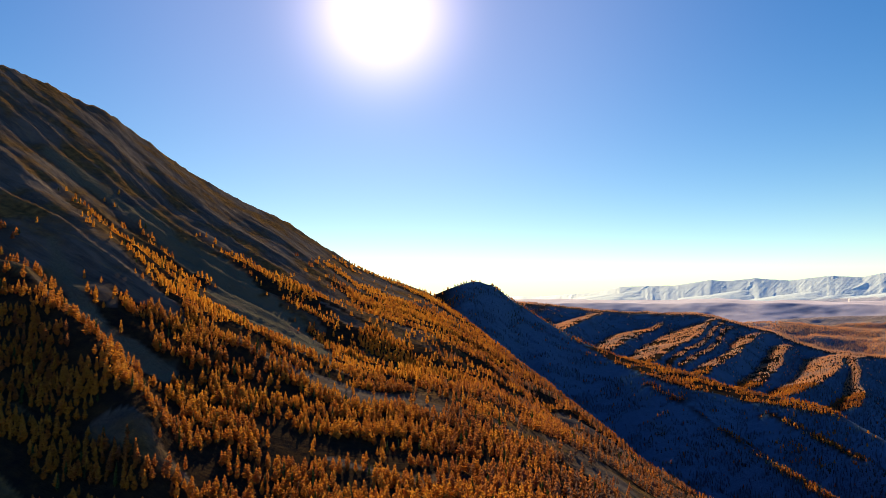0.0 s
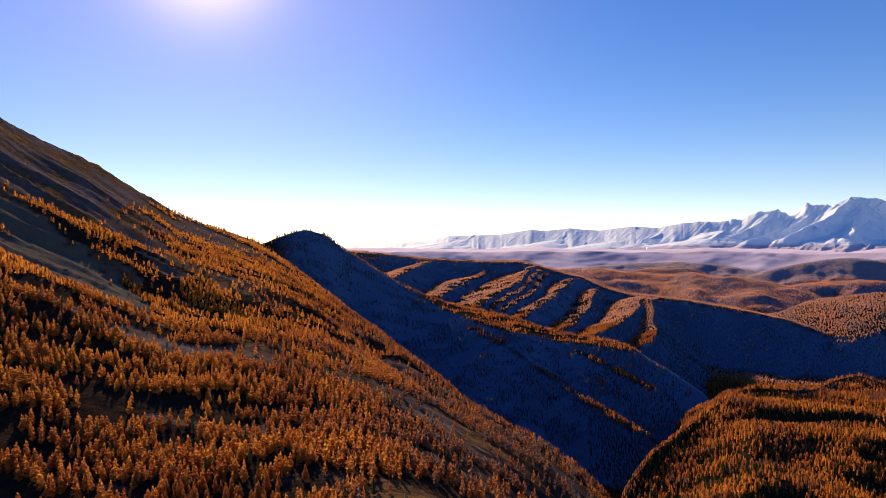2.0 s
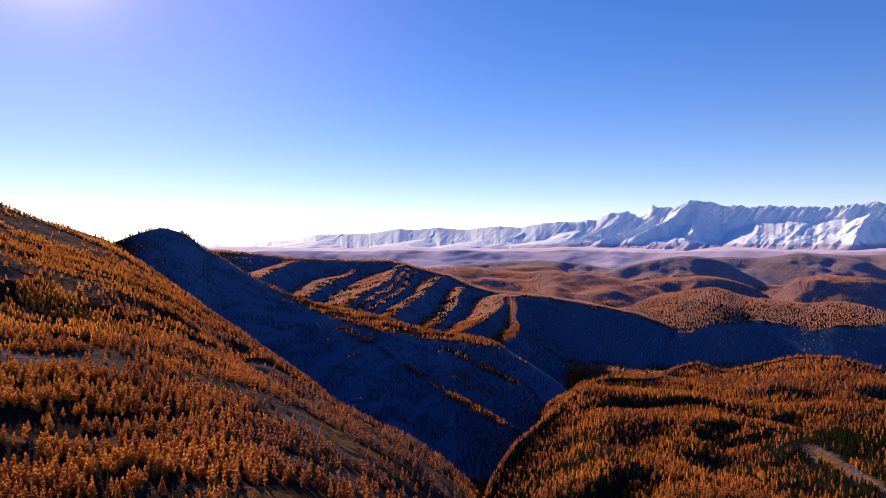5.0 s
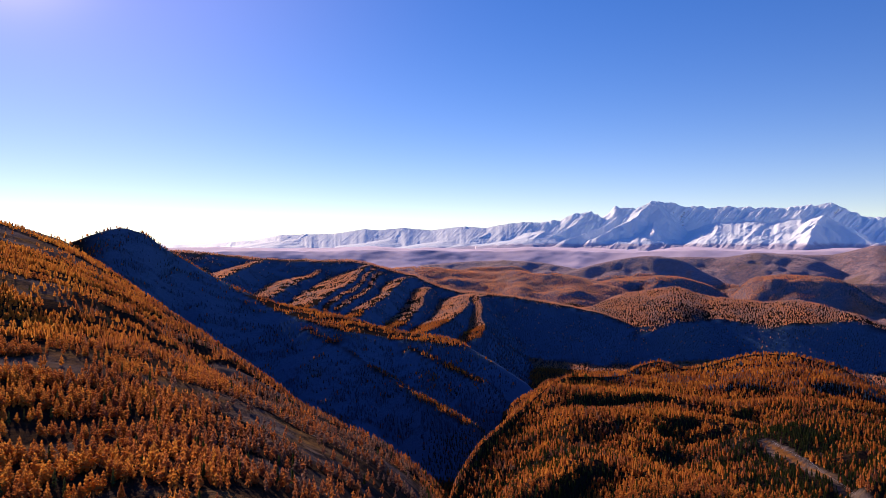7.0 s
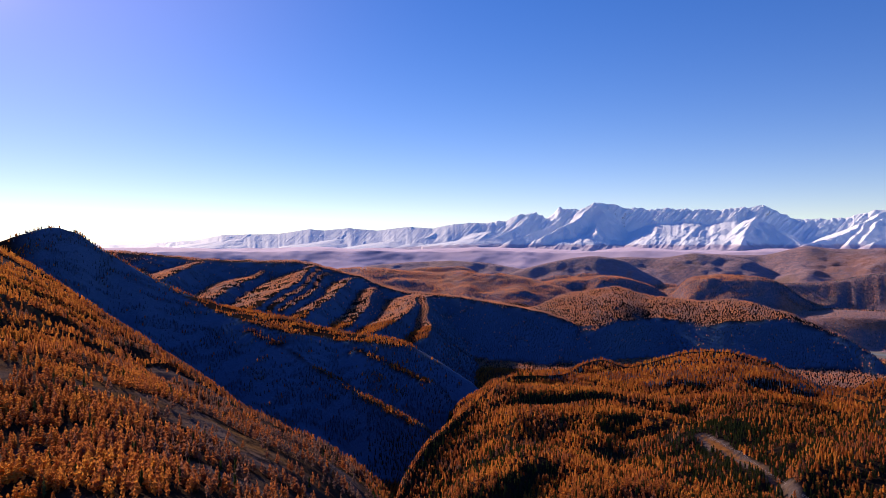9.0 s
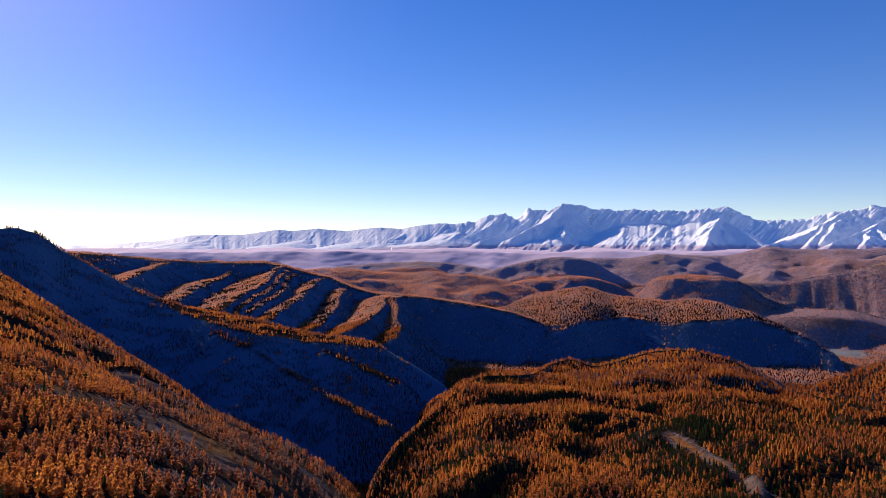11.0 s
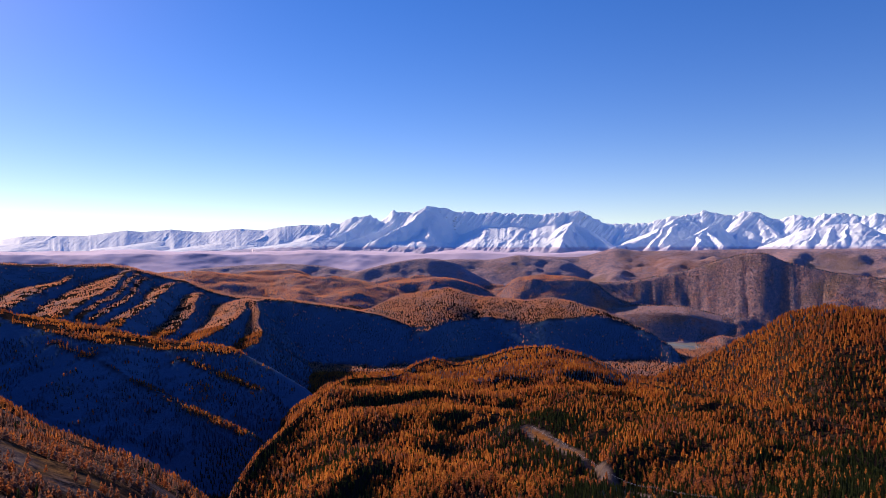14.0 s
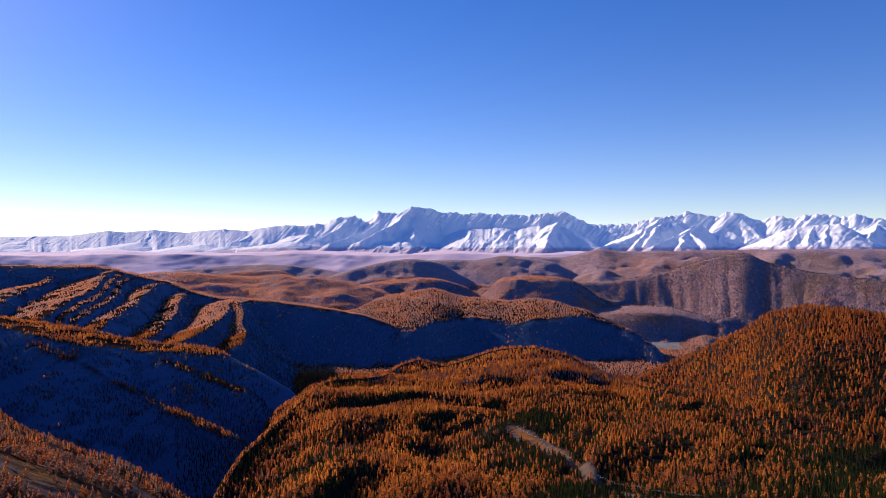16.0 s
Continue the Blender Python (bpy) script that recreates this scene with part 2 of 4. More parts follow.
# brows that step down the hill: bearing, elevation, distance, near face, width of the shoulder
BROWS = ([(36.5, -12.0, 1100, .5, 25), (40.7, -12.1, 1110, .55, 30), (44.4, -12.2, 1110, .6, 30), (48.2, -12.4, 1090, .6, 25), (51.5, -12.8, 1060, .5, 20)],
         [(37.8, -14.3, 950, .4, 20), (41.6, -13.95, 980, .5, 25), (44.4, -14.2, 970, .6, 20), (47.7, -14.0, 980, .7, 20), (51.1, -14.4, 950, .6, 20), (52.9, -14.8, 930, .4, 15)],
         [(34.2, -19.9, 700, .3, 30), (37.0, -18.4, 740, .4, 40), (38.8, -17.1, 790, .55, 30), (41.1, -17.1, 800, .65, 25), (43.5, -17.35, 790, .6, 15), (46.3, -17.8, 770, .5, 15)],
         [(43.0, -19.3, 690, .35, 30), (45.4, -18.8, 710, .4, 40), (48.2, -18.25, 730, .45, 40), (51.5, -18.2, 735, .5, 30), (54.5, -18.8, 700, .4, 20), (57.5, -21, 640, .3, 20)],
         [(50.6, -10.5, 1290, .55, 30), (52.9, -10.45, 1300, .65, 30), (55.7, -10.2, 1310, .7, 30), (58.5, -9.75, 1330, .7, 25), (60.5, -10.4, 1300, .6, 20)],
         [(60.5, -15.5, 780, .35, 20), (62.1, -14.95, 800, .45, 30), (66.4, -14.4, 800, .5, 30), (70.2, -14.7, 760, .45, 20)],
         [(65.6, -11.7, 1090, .5, 20), (69.8, -11.8, 1030, .6, 25), (72.5, -11.7, 1000, .6, 20), (75.2, -12.1, 960, .5, 20), (78.1, -12.6, 920, .45, 20), (82, -12.9, 900, .4, 20)])
# hollows in the hill: bearing, distance, width and depth
PITS = [(43.0, 835, 46, 16), (39.8, 900, 42, 10), (47.6, 858, 40, 15), (46.8, 955, 30, 13), (54.0, 1215, 60, 14), (59.5, 1290, 45, 14), (63.5, 715, 42, 11), (72.8, 890, 58, 17), (60.5, 760, 34, 10), (68.5, 900, 40, 9), (77.5, 760, 40, 10)]
# bearing, elevation, distance, near face, width of the shoulder
KNOLL = [(-9, -4, 1900, .72, 20), (-4, -1.2, 1860, .72, 20), (-0.9, -.1, 1850, .72, 14), (0.9, .68, 1850, .75, 14), (2.8, 1.15, 1850, .75, 14), (4.3, .75, 1840, .75, 14),
         (5.9, -.6, 1830, .75, 16), (7.0, -1.2, 1820, .75, 18), (8.4, -2.15, 1810, .54, 22), (10.2, -3.2, 1800, .54, 38), (12.1, -4.15, 1780, .54, 55), (14.4, -5.05, 1750, .54, 95), (17.7, -5.7, 1720, .54, 165),
         (20.6, -6.4, 1680, .54, 150), (23.4, -7.25, 1650, .54, 85), (26.7, -7.8, 1600, .54, 75), (29.0, -8.15, 1570, .54, 45), (30.8, -9.1, 1545, .54, 30), (33.1, -10.4, 1510, .54, 22), (35.1, -11.7, 1490, .72, 15), (37, -14, 1470, .72, 10), (40, -19, 1450, .72, 10)]
SADDLE_HILL = [(58, -16, 1200, .4, 20), (62.1, -11.5, 1350, .4, 20), (63.4, -10.5, 1380, .4, 20), (66.4, -8.9, 1400, .42, 25), (68.9, -7.7, 1380, .42, 30), (71.3, -6.3, 1350, .42, 30),
               (72.9, -5.2, 1330, .42, 30), (75.5, -4.5, 1300, .42, 40), (78.1, -4.7, 1280, .42, 40), (81, -5, 1250, .42, 40), (90, -5, 1200, .4, 40), (115, -8, 1150, .4, 40)]
SPUR_RIDGE = [(0, -1.8, 2700, .3, 60), (6.1, -.6, 2700, .4, 60), (9.6, -.9, 2700, .5, 55), (12.7, -1.3, 2690, .62, 50), (16.2, -1.45, 2670, .7, 50), (18.3, -1.5, 2650, .74, 50),
              (20.4, -1.5, 2620, .78, 50), (22.0, -1.8, 2590, .8, 50), (24.4, -2.5, 2560, .8, 50), (26.0, -2.95, 2510, .8, 45), (26.9, -3.4, 2480, .8, 42), (29.0, -4.05, 2440, .8, 40), (31.6, -4.3, 2400, .8, 35),
              (34.2, -4.6, 2350, .7, 20), (37, -5.0, 2300, .75, 20), (40.7, -5.7, 2250, .75, 20), (43.5, -6.7, 2200, .75, 15), (46, -8.5, 2150, .7, 15), (49, -11, 2120, .7, 15)]
RED_HILL = [(34, -9, 2330, .75, 15), (37, -6.2, 2330, .75, 60), (38.8, -5.5, 2380, .75, 60), (40.3, -5.2, 2430, .78, 70), (42.1, -4.35, 2500, .82, 300), (44.5, -3.95, 2560, .88, 440), (46.6, -3.6, 2600, .88, 420),
            (47.8, -3.9, 2580, .9, 300), (48.8, -4.25, 2560, .92, 230), (51.1, -4.45, 2530, .95, 210), (53.0, -4.6, 2520, .95, 280), (55.3, -4.25, 2490, .95, 200), (57.2, -4.65, 2430, .9, 170), (59.0, -5.25, 2370, .85, 60), (61.2, -6.1, 2320, .85, 25),
            (63.4, -7.15, 2270, .8, 20), (65.1, -8.2, 2220, .7, 15), (67, -12, 2190, .7, 15)]
BACK_HILL = [(18, -3.2, 3000, .3, 60), (22, -2.3, 3000, .3, 60), (25.6, -2.1, 3000, .3, 60), (29.8, -2.4, 3000, .3, 60), (32, -2.6, 3000, .3, 40), (34.2, -2.4, 2950, .3, 60),
             (35.6, -2.8, 2900, .3, 60), (37.9, -3.0, 2850, .3, 60), (40.7, -3.5, 2800, .3, 60), (44, -4.6, 2700, .3, 60)]
SCARP = [(41, -5.5, 3050, .4, 60), (50.6, -3.6, 3150, .45, 80), (55.7, -3.3, 3150, .65, 50), (59, -3.05, 3150, .9, 40), (60.8, -3.0, 3150, .9, 40), (63.4, -2.55, 3150, 1.0, 35), (65.6, -2.05, 3150, 1.1, 30), (67.6, -1.35, 3130, 1.15, 25),
         (69.7, -.7, 3110, 1.2, 25), (71.3, -.55, 3090, 1.2, 25), (72.8, -1.3, 3070, 1.2, 25), (75.4, -1.9, 3030, 1.1, 25), (79.3, -2.4, 2980, 1.0, 25), (92, -3.2, 2900, .8, 25), (112, -6, 2800, .4, 25)]
# a grassy terrace at the foot of the scarp
TERRACE = [(56.5, -7, 2850, .9, 30), (58.5, -5.5, 2860, .9, 100), (60.5, -5.0, 2865, .9, 130), (63, -4.75, 2870, .9, 140), (65.6, -4.8, 2870, .9, 130), (68, -5.4, 2850, .9, 90), (71, -6.6, 2830, .9, 30)]
PLATEAU = [(28, -4, 3700, .4, 60), (35, -2.9, 3700, .4, 60), (37, -2.65, 3700, .4, 60), (40.7, -1.95, 3700, .4, 60), (43.5, -1.45, 3700, .4, 60), (47.3, -1.25, 3650, .4, 60), (51, -1.25, 3650, .4, 60),
           (52.9, -.85, 3600, .4, 60), (57.6, -.95, 3600, .4, 60), (60.3, -.2, 3600, .4, 60), (62.1, -.45, 3600, .4, 60), (66.4, -.35, 3600, .35, 60), (72.5, -.25, 3600, .35, 60), (84, -.15, 3600, .35, 60), (105, -1, 3500, .2, 200)]
# rounded far hills, with the same columns as the ridges
DOMES = ([(35, -3.8, 3250, .4, 30), (36.1, -3.3, 3250, .45, 35), (38.9, -2.2, 3280, .5, 40), (41.7, -1.5, 3300, .55, 40), (43.6, -1.17, 3310, .6, 35), (44.7, -1.07, 3310, .6, 35), (45.9, -1.17, 3310, .6, 35), (47.3, -1.45, 3300, .6, 30), (49.7, -2.9, 3260, .55, 30), (50.7, -3.6, 3230, .5, 30)],
         [(39.8, -3.4, 3020, .3, 60), (42.6, -2.95, 3050, .34, 80), (45.4, -2.7, 3060, .42, 70), (47.3, -2.85, 3060, .55, 40), (49.7, -3.6, 3030, .55, 30), (50.6, -4.4, 3000, .5, 30)],
         [(45, -1.3, 3480, .4, 60), (47.3, -1.15, 3480, .45, 50), (50.2, -1.2, 3470, .45, 60), (52.5, -.78, 3460, .5, 40), (54.9, -1.05, 3450, .45, 60), (56.7, -1.3, 3440, .4, 60), (58, -2.2, 3420, .4, 60)],
         [(50.6, -4.4, 2960, .6, 20), (52.1, -2.75, 3000, .6, 80), (54.4, -2.45, 3020, .6, 120), (57.6, -2.65, 3020, .6, 100), (58.8, -3.1, 3000, .6, 60), (60.5, -4.4, 2960, .6, 20)],
         [(28, -2.9, 3150, .35, 50), (30, -2.2, 3160, .4, 50), (32.3, -2.0, 3170, .45, 40), (34, -1.95, 3170, .45, 40), (35.2, -2.5, 3150, .45, 40), (36.5, -3.4, 3130, .4, 40)],
         [(26, -1.9, 3500, .25, 60), (30, -1.6, 3510, .3, 50), (33, -1.5, 3520, .35, 50), (36, -1.65, 3510, .35, 50), (39, -2.2, 3480, .3, 60)])
# side spurs: bearing, elevation and distance at the top and at the foot
SPURS = [(12.6, -1.75, 2540, 9.0, -3.2, 2130), (16.9, -2.6, 2520, 14.0, -4.3, 2120), (21.4, -2.0, 2510, 17.3, -5.1, 2000), (22.0, -2.3, 2500, 18.5, -5.25, 2005), (22.6, -2.6, 2490, 19.7, -5.4, 2010), (24.8, -3.0, 2450, 21.0, -6.1, 1930),
         (26.6, -3.9, 2390, 24.6, -6.9, 1950), (30.7, -4.35, 2330, 27.1, -7.4, 1880), (31.2, -4.5, 2310, 30.5, -8.0, 1900)]
# a rib low on the mountain flank: bearing and distance
LOW_RIB = [(-36, 720), (-32.8, 664), (-30.4, 606), (-27.8, 546), (-25.1, 490), (-23.0, 448), (-20, 400)]
# ribs that leave the knoll ridge: bearing, elevation and distance at both ends
RIBS = [(16.8, -6.85, 1560, 29.6, -14.6, 1275), (25.3, -8.6, 1515, 31.0, -11.3, 1410)]
# the hollow that parts the knoll's spur from the flank: bearing and distance
HOLLOW = [(0.5, 1180), (4.7, 1010), (8.4, 890), (11.1, 800), (13.9, 690), (16.3, 610), (19, 560)]


def plan(az, r):
    a = np.radians(az)
    return r * np.sin(a), r * np.cos(a)


def line_distance(x, y, points):
    """Distance to a line of plan points, and the share of its length at the nearest one."""
    best, share = np.full(np.shape(x), 1e9), np.zeros(np.shape(x))
    n = len(points) - 1
    for k in range(n):
        (x0, y0), (x1, y1) = points[k], points[k + 1]
        dx, dy = x1 - x0, y1 - y0
        t = np.clip(((x - x0) * dx + (y - y0) * dy) / (dx * dx + dy * dy), 0, 1)
        d = np.hypot(x - x0 - t * dx, y - y0 - t * dy)
        share = np.where(d < best, (k + t) / n, share)
        best = np.minimum(best, d)
    return best, share


def ridge(rows, az, r, back, brow=0.1):
    crest = table(rows, 2, az)
    top = EYE[2] + crest * np.tan(np.radians(table(rows, 1, az)))
    face, shoulder = table(rows, 3, az), table(rows, 4, az, 1.6)
    d = crest - r
    front = np.where(d < shoulder, brow * d * (0.5 + 0.5 * d / (shoulder + 1)), brow * shoulder + face * (d - shoulder))
    z = top - np.where(d > 0, front, -back * d + 0.0002 * d * d)
    edge = np.clip(np.maximum(rows[0][0] - az, az - rows[-1][0]), 0, None)
    return z - edge * 40


def ground_height(az, r):
    """Height of the bare ground at a bearing (degrees) and a distance (m) from the hovering point, for arrays."""
    x, y = plan(az, r)
    n1 = fractal(x / 260, y / 260, 3)
    n2 = fractal(x / 70, y / 70, 9, 3)
    # valley floor that climbs to the far steppe
    z = -55 + 60 * np.clip((r - 1500) / 600, 0, 1) + 5 * n1
    # the mountain flank: straight from the near ground to the crest
    crest = table(MOUNTAIN, 2, az)
    top = EYE[2] + crest * np.tan(np.radians(table(MOUNTAIN, 1, az)))
    near = table(MOUNTAIN, 3, az)
    s = (r - 400) / (crest - 400)
    bend = 0.2 + 0.16 * np.clip((az + 28) / 18, 0, 1)
    along = near + (top - near) * s * (1 - bend + bend * np.clip(s, 0, 1))
    # ribs and gullies run down the fall line
    across, down = 0.24 * x + 0.97 * y + 14 * n2, 0.97 * x - 0.24 * y
    gully = ridged(across / 150, down / 1100, 21, 2)
    crag = ridged(across / 34, down / 160, 27, 3)
    gully = gully + 0.45 * ridged(across / 56, down / 600, 23, 2)
    sag = np.clip(s * (1 - s) * 4, 0, 1) * np.clip((1.25 - s) * 2, 0, 1)
    flank = along + sag * np.interp(az, (-16, -4, 6), (1, 0.55, 0.35)) * (12 * gully + 9 * n1) * np.clip((r - 200) / 300, 0, 1) + 2.0 * n2 + (2.3 * crag + 1.5 * ridged(across / 24, down / 420, 28, 2)) * np.clip((along - 330) / 120, 0, 1)
    d, share = line_distance(x + 8 * n2, y + 8 * n2, [plan(a, q) for a, q in LOW_RIB])
    flank = flank + 27 * np.exp(-(d / 24) ** 2) * np.clip(share * 5, 0, 1) * np.clip((1 - share) * 5, 0, 1)
    d, share = line_distance(x + 10 * n2, y + 10 * n2, [plan(a, q) for a, q in HOLLOW])
    flank = flank - 14 * np.exp(-(d / 25) ** 2) * np.clip(share * 4, 0, 1) * np.clip((1 - share) * 4, 0, 1)
    flank = np.where(r > crest, top - (r - crest) * 0.5 - 0.0002 * (r - crest) ** 2, flank)
    flank = flank - np.clip(az - 30, 0, None) * 14 - np.clip(-az - 75, 0, None) * 8
    flank = np.minimum(flank, 330 + np.clip(r - 250, 0, None))
    z = smooth_max(z, flank, 8)
    # the forested hill
    crest = table(HILL, 2, az)
    top = EYE[2] + crest * np.tan(np.radians(table(HILL, 1, az)))
    near = table(HILL, 3, az)
    s = (r - 600) / (crest - 600)
    hump = 0.8 * ridged(x / 130 + 7.7, y / 110 + 2.2, 41, 2)
    hump = np.where(hump > 0, hump * np.clip((0.98 - s) * 4, 0, 1), hump)
    swell = np.clip(s * (1.1 - s) * 4, 0, 1)
    hill = near + (top - near) * s + swell * (11 * hump - 17)
    hill = np.where(r > crest, top - (r - crest) * 0.35 - 0.0004 * (r - crest) ** 2, hill) + 1.5 * n2
    hill = hill - np.clip(26 - az, 0, None) * 30 - np.clip(az - 110, 0, None) * 10
    for a, q, wide, deep in PITS:
        px, py = plan(a, q)
        hill = hill - deep * np.exp(-((x + 20 * n2 + 16 * n1 - px) ** 2 + (y - 20 * n2 + 10 * n1 - py) ** 2) / (wide * wide))
    for rows in BROWS:
        first, last = rows[0], rows[-1]
        rows = [(first[0] - 3, first[1] - 3, *first[2:]), *rows, (last[0] + 3, last[1] - 3, *last[2:])]
        hill = smooth_max(hill, ridge(rows, az + 0.9 * n2, r + 45 * n1 + 12 * n2, .16), 5)
    z = smooth_max(z, hill, 6)
    z = smooth_max(z, ridge(KNOLL, az, r, .5) + 2 * n2, 6)
    for a0, e0, r0, a1, e1, r1 in RIBS:
        d, share = line_distance(x, y, [plan(a0, r0), plan(a1, r1)])
        top = EYE[2] + (1 - share) * r0 * np.tan(np.radians(e0)) + share * r1 * np.tan(np.radians(e1)) - 5
        z = smooth_max(z, top - 0.2 * np.minimum(d, 15) - 0.85 * np.clip(d - 15, 0, None) + 2 * n2, 4)
    z = smooth_max(z, ridge(SADDLE_HILL, az, r, .4) + 5 * n1 * np.clip((1300 - r) / 150, 0, 1) + 2 * n2, 8)
    z = smooth_max(z, ridge(SPUR_RIDGE, az, r, .18) + 2 * n2, 8)
    z = smooth_max(z, ridge(RED_HILL, az, r, .3, .24) + 2 * n2 + 4 * fractal(x / 120, y / 120, 51, 2) + 5 * n1 * np.clip((2340 - r) / 60, 0, 1), 8)
    for a0, e0, r0, a1, e1, r1 in SPURS:
        if not np.any((r > r1 - 300) & (r < r0 + 300)):
            continue
        (x0, y0), (x1, y1) = plan(a0, r0), plan(a1, r1)
        ac, rc = a0 + 1.0, float(table(SPUR_RIDGE, 2, a0 + 1.0)) + 20
        d, share = line_distance(x + 16 * n1, y - 16 * n1, [plan(ac, rc), (x0, y0), (x1, y1)])
        rise = [q * math.tan(radians(e)) for q, e in ((rc, float(table(SPUR_RIDGE, 1, ac)) - 0.08), (r0, e0), (r1, e1))]
        top = EYE[2] + np.interp(share, (0, 0.5, 1), rise)
        # the side away from the sun is the steeper one
        lee = ((x1 - x0) * (y - y0) - (y1 - y0) * (x - x0)) / np.hypot(x1 - x0, y1 - y0) / (d + 1.0)
        z = smooth_max(z, top - (0.56 + 0.3 * np.clip(lee, -1, 1)) * np.clip(d - 8, 0, None) + 2 * n2, 6)
    # level out right below the hovering point
    m = np.clip((r - 60) / 220, 0, 1)
    m = m * m * (3 - 2 * m)
    return 225 + (z - 225) * m


def distant_height(az, r):
    """Height of the far hills, the scarp over the river, its plateau and the steppe before the snow range."""
    x, y = plan(az, r)
    n1, n2 = fractal(x / 300, y / 300, 103), fractal(x / 80, y / 80, 109, 3)
    z = steppe_height(az, r)
    z = smooth_max(z, ridge(BACK_HILL, az, r, .2) + 3 * n2 + 24 * n1 * np.clip((2980 - r) / 200, 0, 1), 10)
    cut = 0.7 * ridged(az / 1.1 + 0.6 * n1 + r / 900, r / 420, 77, 4) + 0.6 * ridged(az / 0.38 + 0.6 * n1, r / 500, 79, 3)
    depth = np.clip((table(SCARP, 2, az) - r) / 170, 0, 1)
    z = smooth_max(z, ridge(SCARP, az, r, .1) + depth * (10 * cut + 5 * n1) + 2 * n2, 8)
    z = smooth_max(z, ridge(TERRACE, az + 0.5 * n1, r, .1, .13) + 4 * n1 + 2 * n2, 8)
    for rows in DOMES:
        z = smooth_max(z, ridge(rows, az, r + 14 * n1, .25) + np.clip((table(rows, 2, az) - r) / 120, 0, 1) * 12 * fractal(x / 110, y / 110, 131, 3), 8)
    return smooth_max(z, ridge(PLATEAU, az, r, .1) + 2 * n2 + 50 * n1 * np.clip((3580 - r) / 250, 0, 1), 10)


def steppe_height(az, r):
    x, y = plan(az, r)
    return -120 + 395 * np.clip((r - 2700) / 1300, 0, 1) ** 0.8 + 52 * np.clip((r - 3650) / 550, 0, 1) + np.clip((r - 3100) / 300, 0, 1) * 9 * fractal(x / 300, y / 300, 103)


def land_height(az, r):
    return np.where(r > 2450, np.maximum(ground_height(az, r), distant_height(az, r)), ground_height(az, r))


# ---------------- building blocks ----------------
def fast_mesh(name, verts, faces, materials, index=None, smooth=False, **values):
    """A mesh from arrays of vertices and equal-sided faces, with float values at its vertices."""
    me = bpy.data.meshes.new(name)
    verts, faces = np.asarray(verts, np.float32), np.asarray(faces, np.int32)
    sides = faces.shape[1]
    me.vertices.add(len(verts))
    me.vertices.foreach_set("co", verts.ravel())
    me.loops.add(faces.size)
    me.loops.foreach_set("vertex_index", faces.ravel())
    me.polygons.add(len(faces))
    me.polygons.foreach_set("loop_start", np.arange(0, faces.size, sides, dtype=np.int32))
    me.polygons.foreach_set("use_smooth", np.full(len(faces), smooth, dtype=bool))
    if index is not None:
        me.polygons.foreach_set("material_index", np.asarray(index, np.int32))
    for m in materials:
        me.materials.append(m)
    for key, v in values.items():
        me.attributes.new(key, "FLOAT", "POINT").data.foreach_set("value", np.asarray(v, np.float32).ravel())
    me.update(calc_edges=True)
    me.validate()
    return me


def part(name, bm, material, parent, label=""):
    me = bpy.data.meshes.new(name)
    bm.to_mesh(me)
    bm.free()
    me.materials.append(material)
    ob = new(name, me)
    ob.parent = parent
    return tagged(ob, label)


def grid_faces(rows, cols):
    i = np.arange((rows - 1) * (cols - 1))
    a = i // (cols - 1) * cols + i % (cols - 1)
    return np.stack([a, a + 1, a + cols + 1, a + cols], 1)


# lines on the ground: bearing and distance of their points
SCREE = [[plan(a, r) for a, r in rows] for rows in (
    [(-30, 1100), (-25.9, 1058), (-21.9, 1016), (-18.5, 956), (-15.4, 870), (-12.6, 780)],
    [(-29.9, 770), (-27.6, 650), (-25.7, 616), (-23.3, 590)])]
TRACKS = [[plan(a, r) for a, r in rows] for rows in (
    [(9.0, 545), (12.7, 504), (14.9, 472), (17.0, 464), (18.7, 471), (20.5, 500)],
    [(53.2, 928), (54.3, 895), (55.7, 849), (57.4, 794)],
    [(72.3, 790), (73.5, 780), (75.3, 765)],
    [(30.7, 1545), (32.0, 1525), (33.3, 1505), (35.0, 1485)], [(35.0, 1485), (34.3, 1450), (33.4, 1420)],
    [(57.4, 794), (59.4, 710), (61.2, 665), (63.0, 624), (67, 580)])]
TRACK_WIDTH = [1.8, 5, 5, 2.5, 2.5, 0]
TRACK_CLEAR = [4, 13, 11, 30, 14, 7]


